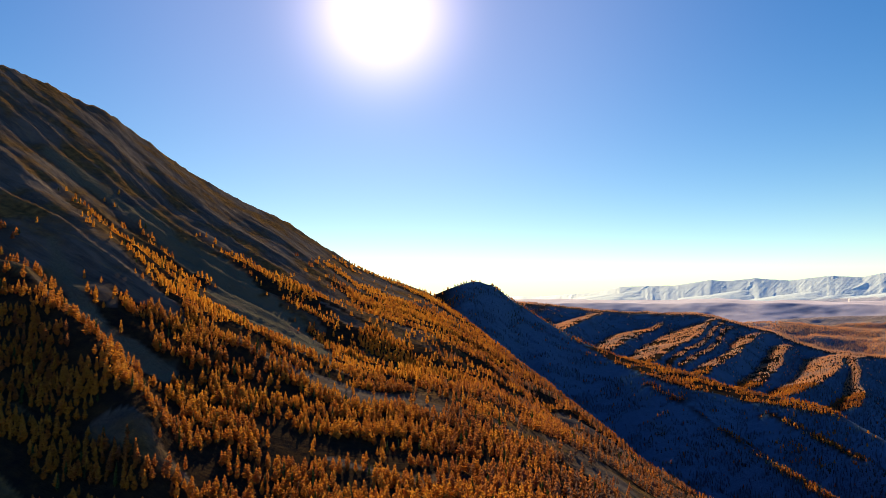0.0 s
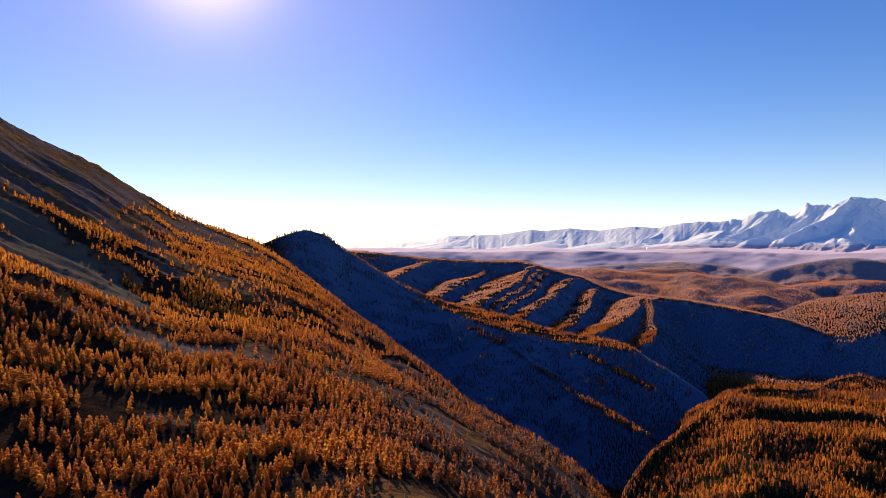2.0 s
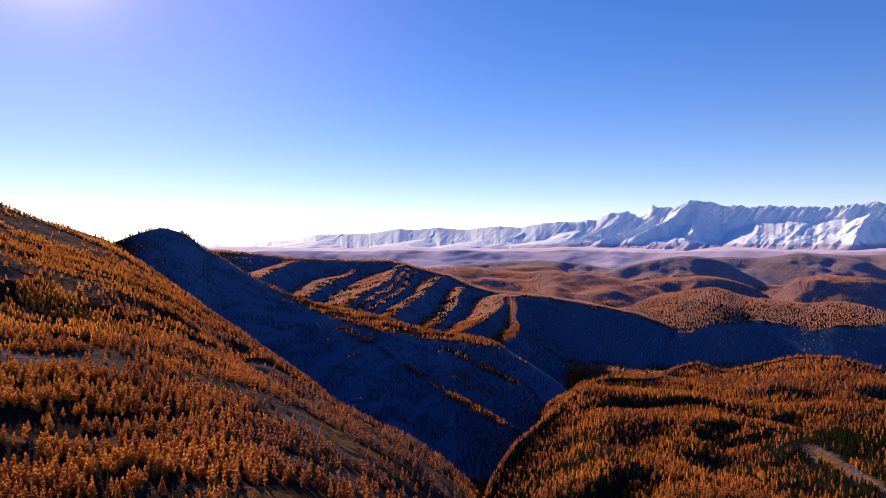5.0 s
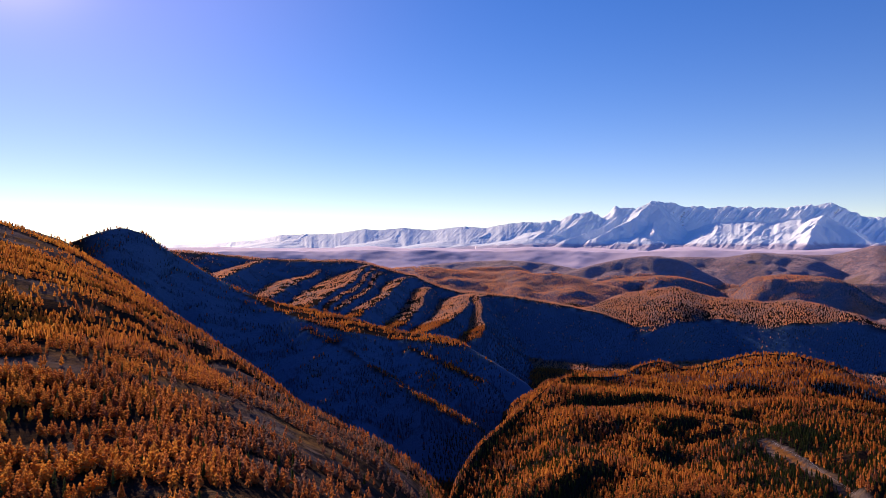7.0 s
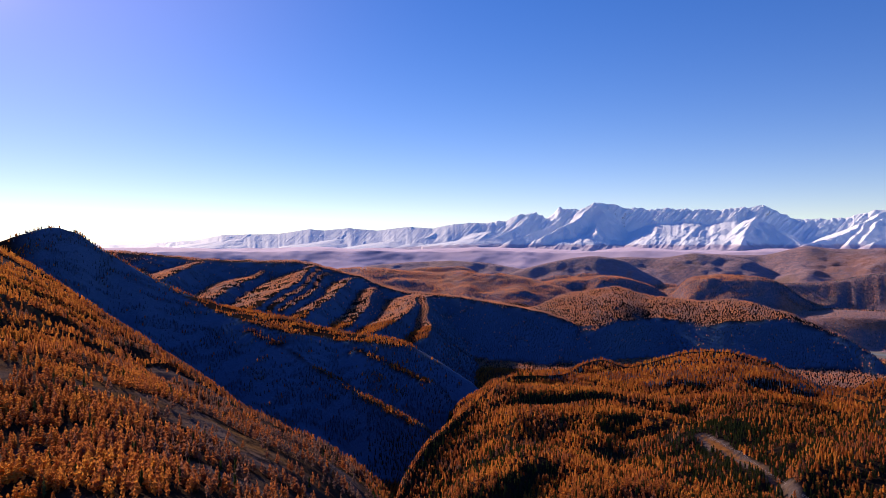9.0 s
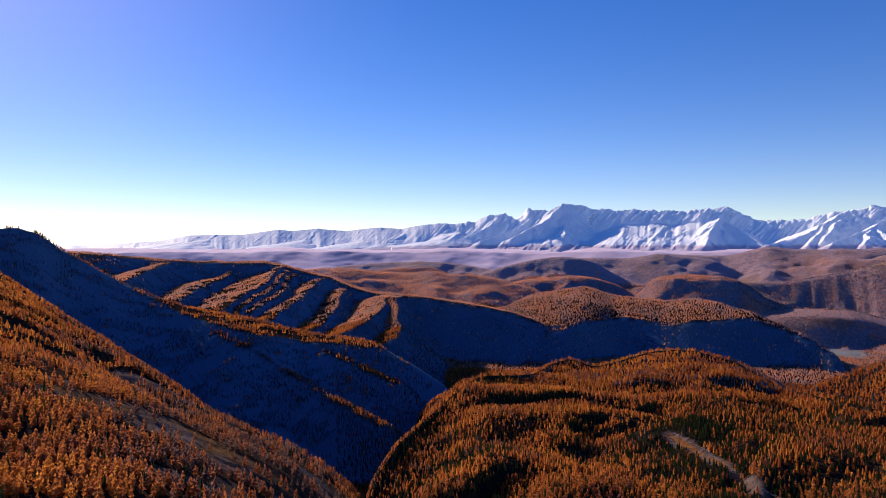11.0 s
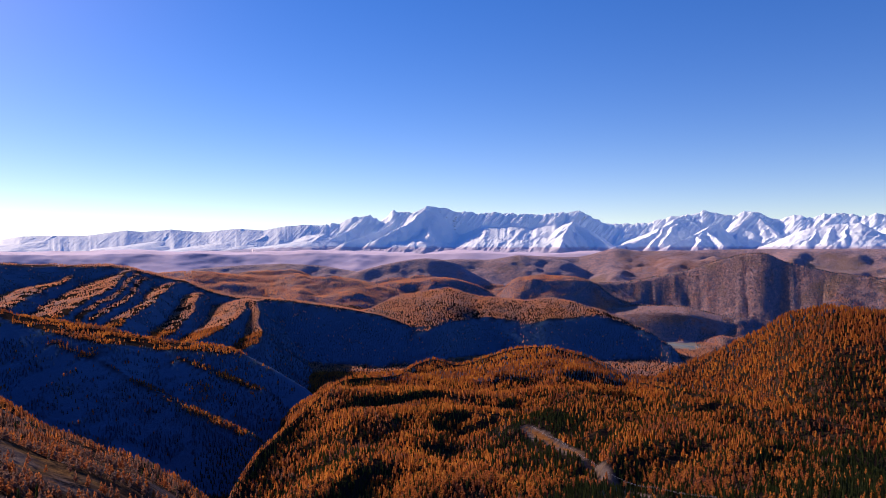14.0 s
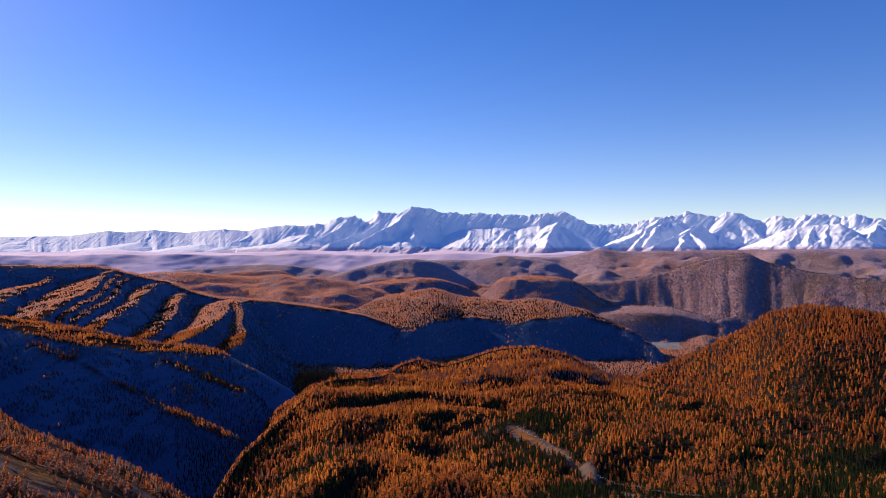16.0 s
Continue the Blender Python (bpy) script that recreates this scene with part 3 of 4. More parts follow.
def masks(az, r, z):
    """Shares of scree, bare dirt, river gravel and forest at places on the ground."""
    x, y = plan(az, r)
    wob = fractal(x / 30, y / 30, 55, 3)
    mid = fractal(x / 120, y / 120, 61, 3)
    scree = np.zeros(np.shape(x))
    for line, w in zip(SCREE, (38, 18)):
        d, s = line_distance(x, y, line)
        scree = np.maximum(scree, np.clip((w * (1.0 + 0.5 * wob) * (0.5 + s) - d) / 8, 0, 1))
    dirt, clear = np.zeros(np.shape(x)), np.zeros(np.shape(x))
    for line, w, c in zip(TRACKS, TRACK_WIDTH, TRACK_CLEAR):
        d, s = line_distance(x, y, line)
        dirt = np.maximum(dirt, np.clip((w * (1 + 0.5 * wob) - d) / 2, 0, 1))
        clear = np.maximum(clear, np.clip((c * (1 + 0.3 * wob) - d) / 3, 0, 1))
    gravel = np.clip((16 - z) / 5, 0, 1) * np.clip((az - 63.3) / 0.8, 0, 1) * np.clip((67.2 - az) / 0.8, 0, 1) * np.clip((r - 2440) / 40, 0, 1) * np.clip((2680 - r) / 40, 0, 1)
    on_flank = np.clip((6 - az) / 8, 0, 1) * np.clip((1750 - r) / 60, 0, 1)
    on_flank = np.maximum(on_flank, 0.9 * np.clip((az - 2) / 3, 0, 1) * np.clip((27 - az) / 2, 0, 1) * (r < 1250))
    # trees thin out towards the tree line of the flank, in stripes that run down it
    stripe = fractal((x * 0.45 + y * 0.9) / 42, (x * 0.9 - y * 0.45) / 260, 71, 3)
    line_z = 430 + 45 * mid + 30 * stripe
    thin = np.clip((z - line_z + 110) / 120, 0, 1)
    lone = 0.006 * np.clip((500 - z) / 60, 0, 1)
    cover = np.where(stripe + 0.5 * mid > -0.45 + 0.55 * thin, 1.0, 0.1) * (1 - thin ** 1.5) + lone
    elsewhere = np.where(mid + 0.6 * wob > -0.9, 1.0, 0.7)
    forest = elsewhere * (1 - on_flank) + cover * on_flank
    tail = np.clip((az - 10) / 5, 0, 1) * np.clip((28 - az) / 2, 0, 1) * (r < 1250)
    forest = forest * (1 - 0.5 * tail * (stripe < 0.25))
    terrace = np.clip(az - 58, 0, 1) * np.clip(69 - az, 0, 1) * np.clip((r - 2690) / 30, 0, 1) * np.clip((2890 - r) / 30, 0, 1)
    forest = forest * (1 - 0.9 * terrace) * (1 - scree) * (1 - clear) * (1 - gravel)
    return scree, dirt, gravel, forest


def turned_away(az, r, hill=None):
    """Share of steep ground that does not face the sun, on the ridges past the near slopes; the ground there is painted
    in the blue of shade.
    """
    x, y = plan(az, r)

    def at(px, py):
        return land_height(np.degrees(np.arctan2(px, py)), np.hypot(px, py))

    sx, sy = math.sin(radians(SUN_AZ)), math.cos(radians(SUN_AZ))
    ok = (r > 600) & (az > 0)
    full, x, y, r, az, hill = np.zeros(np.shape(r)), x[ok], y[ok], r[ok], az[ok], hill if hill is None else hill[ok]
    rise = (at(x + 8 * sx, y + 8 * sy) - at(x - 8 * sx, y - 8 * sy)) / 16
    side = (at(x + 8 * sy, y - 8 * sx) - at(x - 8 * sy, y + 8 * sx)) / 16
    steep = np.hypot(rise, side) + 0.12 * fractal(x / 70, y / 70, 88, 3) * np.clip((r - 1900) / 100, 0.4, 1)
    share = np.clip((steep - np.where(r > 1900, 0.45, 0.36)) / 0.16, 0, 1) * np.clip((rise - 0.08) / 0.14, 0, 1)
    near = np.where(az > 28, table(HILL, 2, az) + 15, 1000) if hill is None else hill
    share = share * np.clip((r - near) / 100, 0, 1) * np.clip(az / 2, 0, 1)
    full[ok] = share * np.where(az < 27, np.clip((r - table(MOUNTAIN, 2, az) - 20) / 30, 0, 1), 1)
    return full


# ---------------- ground: one sheet to the horizon ----------------
AZ = np.concatenate([np.arange(-180, -38, 3.0), np.arange(-38, 84, 0.235), np.arange(84, 180.1, 3.0)])
R = np.concatenate([[0.1], np.geomspace(40, 300, 22)[:-1], np.geomspace(300, 3100, 330)[:-1], np.linspace(3100, 4900, 50)])
AG, RG = np.meshgrid(AZ, R)
ZG = ground_height(AG, RG)
gx, gy = plan(AG, RG)
scree_g, dirt_g, gravel_g, forest_g = masks(AG, RG, ZG)
far_g = np.clip((RG - 2450) / 400, 0, 1)
ground = new("ground", fast_mesh("ground", np.stack([gx.ravel(), gy.ravel(), ZG.ravel()], 1), grid_faces(len(R), len(AZ)), [GROUND], smooth=True,
             scree=scree_g, dirt=dirt_g, gravel=gravel_g, forest=np.clip(forest_g * 1.5, 0, 1) * (1 - far_g), far=far_g, shade_blue=turned_away(AG, RG)))
tagged(ground, "brown autumn mountain land with grassy slopes and grey scree", "ground", kind="structure")
# the far land, from behind the nearer ridges to the foot of the snow
DA, DR = np.meshgrid(np.arange(-4, 92, 0.22), np.linspace(2500, 4200, 160))
DZ = distant_height(DA, DR)
# slope against the sun, for where the far hills get painted shade
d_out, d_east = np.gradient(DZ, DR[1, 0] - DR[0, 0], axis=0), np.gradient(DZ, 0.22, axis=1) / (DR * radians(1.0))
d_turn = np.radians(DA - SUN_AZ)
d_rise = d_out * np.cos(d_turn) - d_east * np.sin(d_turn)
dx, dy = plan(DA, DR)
far_land = new("far_hills", fast_mesh("far_hills", np.stack([dx.ravel(), dy.ravel(), DZ.ravel()], 1), grid_faces(*DA.shape), [FAR_LAND], smooth=True, hazed_steppe=np.maximum(np.clip((DR - 3000) / 200, 0, 1) * np.clip(1 - (DZ - steppe_height(DA, DR) - 4) / 22, 0, 1) * np.clip((58 - DA) / 4, 0, 1), np.clip((DR - 3680) / 160, 0, 1)),
                    shade_blue=np.clip((d_rise - 0.25) / 0.2, 0, 1) * np.clip((np.hypot(d_out, d_east) - 0.3) / 0.15, 0, 1),
                    meadow=np.clip(DA - 58, 0, 1) * np.clip((69 - DA) / 2, 0, 1) * np.clip((DR - 2680) / 30, 0, 1) * np.clip((2960 - DR) / 60, 0, 1) + np.clip((DA - 60) / 1.5, 0, 1) * np.clip((68 - DA) / 2, 0, 1) * np.clip((DR - 3200) / 60, 0, 1) * np.clip((3560 - DR) / 60, 0, 1)))
tagged(far_land, "brown wooded hills and steppe with haze in their colours before the snow mountains", "hills", kind="structure")
# highest line of sight to the ground short of each place
SIGHT = np.maximum.accumulate((land_height(AG, RG) - EYE[2]) / RG, axis=0)


def in_sight(az, r, top):
    col = np.clip(np.searchsorted(AZ, az), 0, len(AZ) - 1)
    row = np.clip(np.searchsorted(R, r) - 2, 0, len(R) - 1)
    return (top - EYE[2]) / r > SIGHT[row, col]


# ---------------- snow range on the horizon ----------------
PEAKS = ((-8, -.7), (0, -.5), (5, -.1), (7.8, -.2), (10.1, 0), (12.4, .15), (14.5, .6), (18.8, .7), (21.4, 1.1), (22.5, 1.0), (24.5, 1.2), (26.8, 1.0), (29.4, 1.3), (31.5, 1.2), (33.5, 1.6), (36.8, 1.7), (37.8, 1.9),
         (39.0, 2.35), (40.0, 2.5), (41.0, 2.1), (42.0, 2.84), (43.4, 2.75), (44.2, 2.8), (44.8, 3.25), (46.0, 3.15), (46.8, 3.0), (47.6, 2.75), (49.5, 2.72), (51.9, 2.62), (54.2, 2.6), (55.5, 2.75), (56.4, 2.65), (57.4, 2.85), (58.2, 2.55),
         (59.3, 1.9), (60.4, 1.7), (62.2, 1.85), (63.3, 1.9), (64.6, 2.3), (65.6, 2.4), (66.2, 2.35), (67.0, 2.75), (68.2, 2.55), (69.2, 2.3), (70.3, 2.68), (70.9, 2.55), (71.8, 2.0), (72.3, 1.95), (73.4, 2.3), (74.6, 2.1), (75.4, 2.3), (76.8, 2.28), (78.0, 2.2), (79.0, 2.2), (80.4, 1.8), (84, 2.2), (90, 1.5), (110, 1))
# elevation of the brink between the gentle snowfields at the foot and the steep wall above
BRINK = ((-8, -1.0), (12, -.9), (24, -.8), (30, -.35), (34, -.1), (36, .1), (38, .4), (40, .7), (42, 1.1), (44.5, 1.5), (45.6, .7), (47, .6), (48.5, 1.15), (50, 1.65), (52, 1.5), (54, 1.5), (56, 1.7), (57, .6),
         (58, .05), (60, -.1), (66, 0), (70, .05), (72, .2), (74, .6), (78, .45), (82, .4), (90, .3), (110, 0))
# spurs and crests before the wall: points (bearing, elevation, distance), then the slopes to the west and to the east
SNOW_SPURS = (
    (((65.5, 2.38, 4860), (64.3, 1.54, 4680), (62.5, .5, 4450), (60.4, -.1, 4250)), .42, .85), (((64.3, 1.5, 4680), (63.0, -.05, 4300)), .6, .6), (((65.0, 1.7, 4700), (64.0, .2, 4350)), .6, .7),
    (((68.0, 1.73, 4640), (66.4, .8, 4420), (64.5, 0, 4220)), .5, .95), (((67.3, 1.07, 4500), (68.5, .13, 4300)), .6, .9), (((66.9, 1.0, 4460), (66.7, .1, 4250)), .7, .7),
    (((73.1, -.08, 4230), (74.4, 1.31, 4440), (75.9, 1.51, 4480), (77.5, 1.61, 4480), (78.0, .87, 4520)), .45, .55), (((74.9, 1.3, 4440), (74.3, .3, 4250)), .6, .7), (((75.9, 1.45, 4460), (75.4, .4, 4260)), .6, .7), (((76.9, 1.5, 4460), (76.5, .4, 4260)), .6, .7),
    (((80.0, 1.6, 4600), (79.2, .4, 4350)), .45, .8), (((56.9, 1.99, 4640), (56.3, .9, 4400), (55.9, -.1, 4160)), .5, .9), (((56.9, 1.99, 4640), (58.2, 1.1, 4560), (59.6, .17, 4420)), .6, .62),
    (((44.8, 3.23, 4880), (43.5, 1.91, 4650), (40.7, .49, 4350)), .5, .9), (((45.1, 3.2, 4880), (45.1, 1.68, 4690), (44.9, .73, 4450)), .55, .95), (((43.4, 2.8, 4880), (41.1, 1.19, 4650), (38.3, .25, 4330)), .5, .85),
    (((40.0, 2.5, 4880), (38.6, 1.3, 4720), (36.6, .3, 4550)), .55, .8), (((70.4, 2.6, 4880), (69.6, 1.4, 4720), (69.3, .3, 4560)), .6, .75), (((70.6, 2.5, 4880), (71.6, 1.3, 4740), (72.6, .4, 4600)), .6, .7),
    (((19.1, .49, 4830), (17.3, .11, 4790), (15.4, -.61, 4720)), .12, .42), (((20.2, .62, 4830), (19.1, -.3, 4760), (18.3, -.5, 4720)), .12, .42), (((22.5, .73, 4840), (21.5, -.22, 4750), (20.2, -.3, 4730)), .12, .42),
    (((24.4, 1.0, 4850), (23.9, .3, 4790), (23.4, -.26, 4730)), .12, .42), (((15.3, .47, 4860), (14.3, .1, 4810)), .12, .42), (((16.6, .66, 4870), (16.1, .3, 4820)), .12, .42), (((29.8, 1.3, 4870), (29.0, .23, 4760)), .12, .42),
    (((31.6, .78, 4820), (30.3, -.04, 4730)), .12, .42), (((34.9, .33, 4740), (31.6, -.1, 4660)), .12, .42), (((30.7, -.02, 4700), (27.1, -.3, 4640)), .12, .42), (((36.3, .94, 4790), (35.6, .34, 4720)), .12, .42))


def build_snow_range():
    """Gentle snowfields at the foot, a steep ribbed wall behind them, and spurs that run down from the summits."""
    s_rng = random.Random(7)
    az, v = np.arange(-8, 88, 0.08), np.concatenate([np.linspace(0, 0.78, 60)[:-1], np.linspace(0.78, 1, 50), [1.012, 1.03]])
    A, V = np.meshgrid(az, v)
    r = 3900 + 1000 * V
    x, y = plan(A, r)
    wx, wy = x + 9 * fractal(x / 60, y / 60, 5, 3), y + 9 * fractal(x / 60, y / 60, 6, 3)
    jag = 0.11 * fractal(A / 0.5, A * 0 + 3.3, 45, 4) * np.clip((A - 30) / 10, 0.1, 1)
    top, brink = table(PEAKS, 1, A, 0.05) + jag, table(BRINK, 1, A, 0.5) + 0.1 * fractal(A / 0.8, A * 0, 46, 3)
    start = np.interp(A, (30, 37, 45, 47, 55, 58), (0.55, 0.78, 0.78, 0.85, 0.85, 0.78))
    up = np.clip((V - start) / (1 - start), 0, 1)
    rise = np.where(V < start, -1.5 + (brink + 1.5) * np.clip(V / start, 0, 1), brink + (top - brink) * up ** 0.9)
    z = EYE[2] + r * np.tan(np.radians(rise))
    # ribs of the wall lean down to the west
    lean = 83 * A - 0.85 * z
    rugged = np.clip((A - 33) / 6, 0.12, 1)
    wall = np.clip(up * 6, 0, 1) * np.clip((1 - up) * 7, 0, 1)
    z = z + wall * rugged * (9 * ridged(lean / 62, r / 300, 91, 3) + 4 * ridged(lean / 21, r / 120, 93, 2))
    field = np.clip(V * 5, 0, 1) * np.clip((0.82 - V) * 8, 0, 1)
    z = z + field * np.clip((A - 30) / 8, 0.1, 1) * (6 * ridged(lean / 120, r / 300, 95, 4) + 5 * fractal(x / 150, y / 150, 96, 3))

    def raise_line(p, q, west, east):
        """A ridge between two points (bearing, distance, height), with faces of two slopes."""
        i0, i1 = np.searchsorted(az, (min(p[0], q[0]) - 5, max(p[0], q[0]) + 5))
        (x0, y0), (x1, y1) = plan(p[0], p[1]), plan(q[0], q[1])
        px, py, dx, dy = wx[:, i0:i1] - x0, wy[:, i0:i1] - y0, x1 - x0, y1 - y0
        t = np.clip((px * dx + py * dy) / (dx * dx + dy * dy + 1e-6), 0, 1)
        ex, ey = px - t * dx, py - t * dy
        away, turn = np.hypot(ex, ey) + 0.01, math.radians(p[0])
        side = (ex * math.cos(turn) - ey * math.sin(turn)) / away
        z[:, i0:i1] = np.maximum(z[:, i0:i1], p[2] + t * (q[2] - p[2]) - 0.5 * (west + east + (east - west) * side) * away)

    for points, west, east in SNOW_SPURS:
        if points[0][0] < 37:
            points = [(a, e, 4440 + 455 * min(1, max(0, (e - np.interp(a, *zip(*BRINK))) / (np.interp(a, *zip(*PEAKS)) - np.interp(a, *zip(*BRINK)))))) for a, e, d in points]
        line = [(a, d, EYE[2] + d * math.tan(radians(e)) + 2) for a, e, d in points]
        for p, q in zip(line[:-1], line[1:]):
            raise_line(p, q, west, east)
            for _ in range(3 if p[0] > 36 else 0):
                t, size, way = s_rng.random(), s_rng.uniform(30, 90), s_rng.choice((-1, -1, 1))
                c = [p[m] + t * (q[m] - p[m]) for m in range(3)]
                raise_line(c, (c[0] + way * size / 100, c[1] - size * s_rng.uniform(0.4, 0.9), c[2] - size * s_rng.uniform(0.4, 0.6)), west + 0.15, east)
    lean = 83 * A - 0.85 * z
    z = z + np.clip(V * 6 - 0.6, 0, 1) * np.clip((1 - V) * 14, 0, 1) * np.clip((A - 34) / 4, 0, 1) * np.clip(0.35 + up * 3, 0, 1) * (3.0 * ridged(lean / 36, r / 260, 97, 2) + 1.2 * ridged(lean / 15, r / 160, 98, 2))
    fine = ridged(wx / 40, wy / 40, 29, 4)
    z = z + 1.5 * fine * np.clip(V * 4 - 0.5, 0, 1) * np.clip((1 - V) * 12, 0, 1) * rugged
    z = np.where(V <= 1, z, EYE[2] + r * np.tan(np.radians(top)) - (V - 1) * 3000)
    snow_line = np.interp(A, (0, 14, 24, 30, 34, 60, 80), (-.9, -.8, -.75, -.4, -.2, -.2, -.1))
    snow = np.clip((np.degrees(np.arctan2(z - EYE[2], r)) - snow_line + 0.06 * fine) / 0.15, 0, 1)
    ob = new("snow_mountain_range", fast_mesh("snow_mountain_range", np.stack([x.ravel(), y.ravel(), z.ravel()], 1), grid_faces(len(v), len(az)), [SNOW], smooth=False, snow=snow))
    return tagged(ob, "snow-covered mountain range with rocky ridges on the horizon", "mountain range", kind="structure")


build_snow_range()


# ---------------- trees ----------------
def tube(points, radii, sides):
    """A tapering stem: vertices and triangles."""
    v, f = [], []
    for (x, y, z), rad in zip(points, radii):
        for k in range(sides):
            a = 2 * math.pi * k / sides
            v.append((x + rad * math.cos(a), y + rad * math.sin(a), z))
    for j in range(len(points) - 1):
        for k in range(sides):
            a, b = j * sides + k, j * sides + (k + 1) % sides
            f += [(a, b, b + sides), (a, b + sides, a + sides)]
    return v, f


def crown_radius(h, narrow):
    """Crown outline of a tree one high: bare foot, widest low down, pointed top."""
    t = (h - 0.1) / 0.9
    return narrow * (0.10 + min(1.0, t * 5.0) * (1 - t) ** 0.75)


def tree_shape(rng, sprays, narrow, sides, droop):
    """Vertices, triangles and material index of a tree one high: stem and sprays of needles."""
    if sprays > 12:
        v, f = tube([(0, 0, -0.06), (0.006, 0, 0.5), (0, 0.006, 0.97)], [0.018, 0.011, 0.002], sides)
    else:
        v, f = tube([(0, 0, -0.06), (0, 0.006, 0.9)], [0.018, 0.004], sides)
    index = [0] * len(f)
    turn = rng.uniform(0, 6.28)
    for k in range(sprays):
        h = 0.12 + 0.86 * ((k + rng.uniform(0, 0.8)) / sprays) ** 1.0
        turn += 2.4 + rng.uniform(-0.5, 0.5)
        out = crown_radius(h, narrow) * rng.uniform(0.75, 1.3)
        wide = (0.5 + 0.9 / math.sqrt(sprays)) * out * rng.uniform(0.7, 1.2) + 0.012
        tall = (1.6 / math.sqrt(sprays) * 0.30) * rng.uniform(0.7, 1.2) * (1.2 - 0.6 * h)
        c, s = math.cos(turn), math.sin(turn)
        z = h - droop * out

        def put(along, side, up):
            return (c * along - s * side, s * along + c * side, z + up)

        n = len(v)
        v += [put(out * 0.1, 0, tall * 1.3), put(out * 0.62, wide, tall * 0.1), put(out * 0.62, -wide, -tall * 0.1), put(out, 0.1 * wide, -tall * 0.4 + 0.25 * out), put(out * 0.3, 0, -tall)]
        f += [(n, n + 1, n + 3), (n, n + 3, n + 2), (n + 4, n + 3, n + 1), (n + 4, n + 2, n + 3)]
        index += [1] * 4
    return np.array(v), np.array(f), np.array(index)


def far_tree_shape(rng, narrow, blades, tiers):
    """A distant tree one high: thin, uneven sprays that stand out from the stem in tiers."""
    v, f = [], []
    for k in range(blades):
        a = 6.283 * (k + rng.uniform(-.25, .25)) / blades
        for t in range(tiers):
            low, high = 0.04 + 0.8 * t / tiers, 0.3 + 0.7 * (t + 1) / tiers
            rad = narrow * (1 - 0.62 * t / tiers) * rng.uniform(0.7, 1.3)
            turn, n = a + rng.uniform(-.3, .3), len(v)
            v += [(0, 0, low), (rad * math.cos(turn), rad * math.sin(turn), low + (high - low) * rng.uniform(0.1, 0.35)), (0, 0, min(1.0, high + rng.uniform(-.06, .06)))]
            f.append((n, n + 1, n + 2))
    return np.array(v), np.array(f), np.ones(len(f), int)


def spread(near, far, step, rng, west=-37, east=83, keep_hidden=0.1):
    """Places of trees between two distances: bearing, distance, ground height, chance of cover used up."""
    n = int(far / step) + 1
    i, j = np.meshgrid(np.arange(-n, n + 1), np.arange(-int(n * 0.3), n + 1))
    x = (i + rng.uniform(-.48, .48, i.shape)).ravel() * step
    y = (j + rng.uniform(-.48, .48, i.shape)).ravel() * step
    r, az = np.hypot(x, y), np.degrees(np.arctan2(x, y))
    ok = (r > near) & (r <= far) & (az > west) & (az < east)
    az, r = az[ok], r[ok]
    z = land_height(az, r)
    forest = masks(az, r, z)[3]
    px, py = plan(az, r)
    across, down = 0.24 * px + 0.97 * py, 0.97 * px - 0.24 * py
    clump = np.where(az > 26, value_noise(px / 13, py / 13, 33) + 0.6 * value_noise(px / 31, py / 31, 34),
                     value_noise(across / 11, down / 30, 33) + 0.6 * value_noise(across / 26, down / 95, 34))
    ok = rng.uniform(0, 1, len(r)) < forest * np.where(az > 26, np.clip(0.95 + 0.45 * clump, 0.5, 1), np.clip(0.42 + 1.3 * clump, 0.03, 1))
    az, r, z = az[ok], r[ok], z[ok]
    ok = in_sight(az, r, z + 12) | (rng.uniform(0, 1, len(r)) < keep_hidden)
    return az[ok], r[ok], z[ok]


def conifer_or_shade(az, r, rng):
    """Spruces: close stands that imitate shade on the steep faces turned from the sun, many in the hill's hollows, few
    on the flank.
    """
    x, y = plan(az, r)
    hollow = fractal(x / 110, y / 110, 91, 2)
    share = np.where(az > 26, 0.1 + 0.22 * np.clip((az - 50) / 6, 0, 1) * (r < 1120) + 0.08 * (r < 1120) + 0.6 * np.clip(hollow + 0.2, 0, 1) * np.clip((1150 - r) / 200, 0.25, 1), 0.05)
    share = np.where((r > 1600) & (az < 58), 0.05, share) + 0.45 * (r > 2650) * (az > 57)
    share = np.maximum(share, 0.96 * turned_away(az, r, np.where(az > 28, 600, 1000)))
    return rng.uniform(0, 1, len(r)) < share


def needle_state(az, r):
    """From bare grey crowns (0) over rust to gold (1): golden on the flank, later in the year towards the valley and the ridges."""
    flank = np.clip((7 - az) / 9, 0, 1) * (r < 1750)
    tail = np.clip((az - 8) / 6, 0, 1) * np.clip((28 - az) / 2, 0, 1) * (r < 1250)
    hill = np.clip((az - 26) / 2, 0, 1) * (r < 1550)
    far = np.clip((r - 1850) / 60, 0, 1)
    return 0.36 + 0.08 * far + 0.1 * np.clip((r - 1400) / 50, 0, 1) * np.clip((1850 - r) / 20, 0, 1) + 0.40 * flank - 0.2 * tail * (1 - flank) + 0.17 * hill - 0.25 * np.clip((r - 2650) / 100, 0, 1) * np.clip((az - 56) / 4, 0, 1)


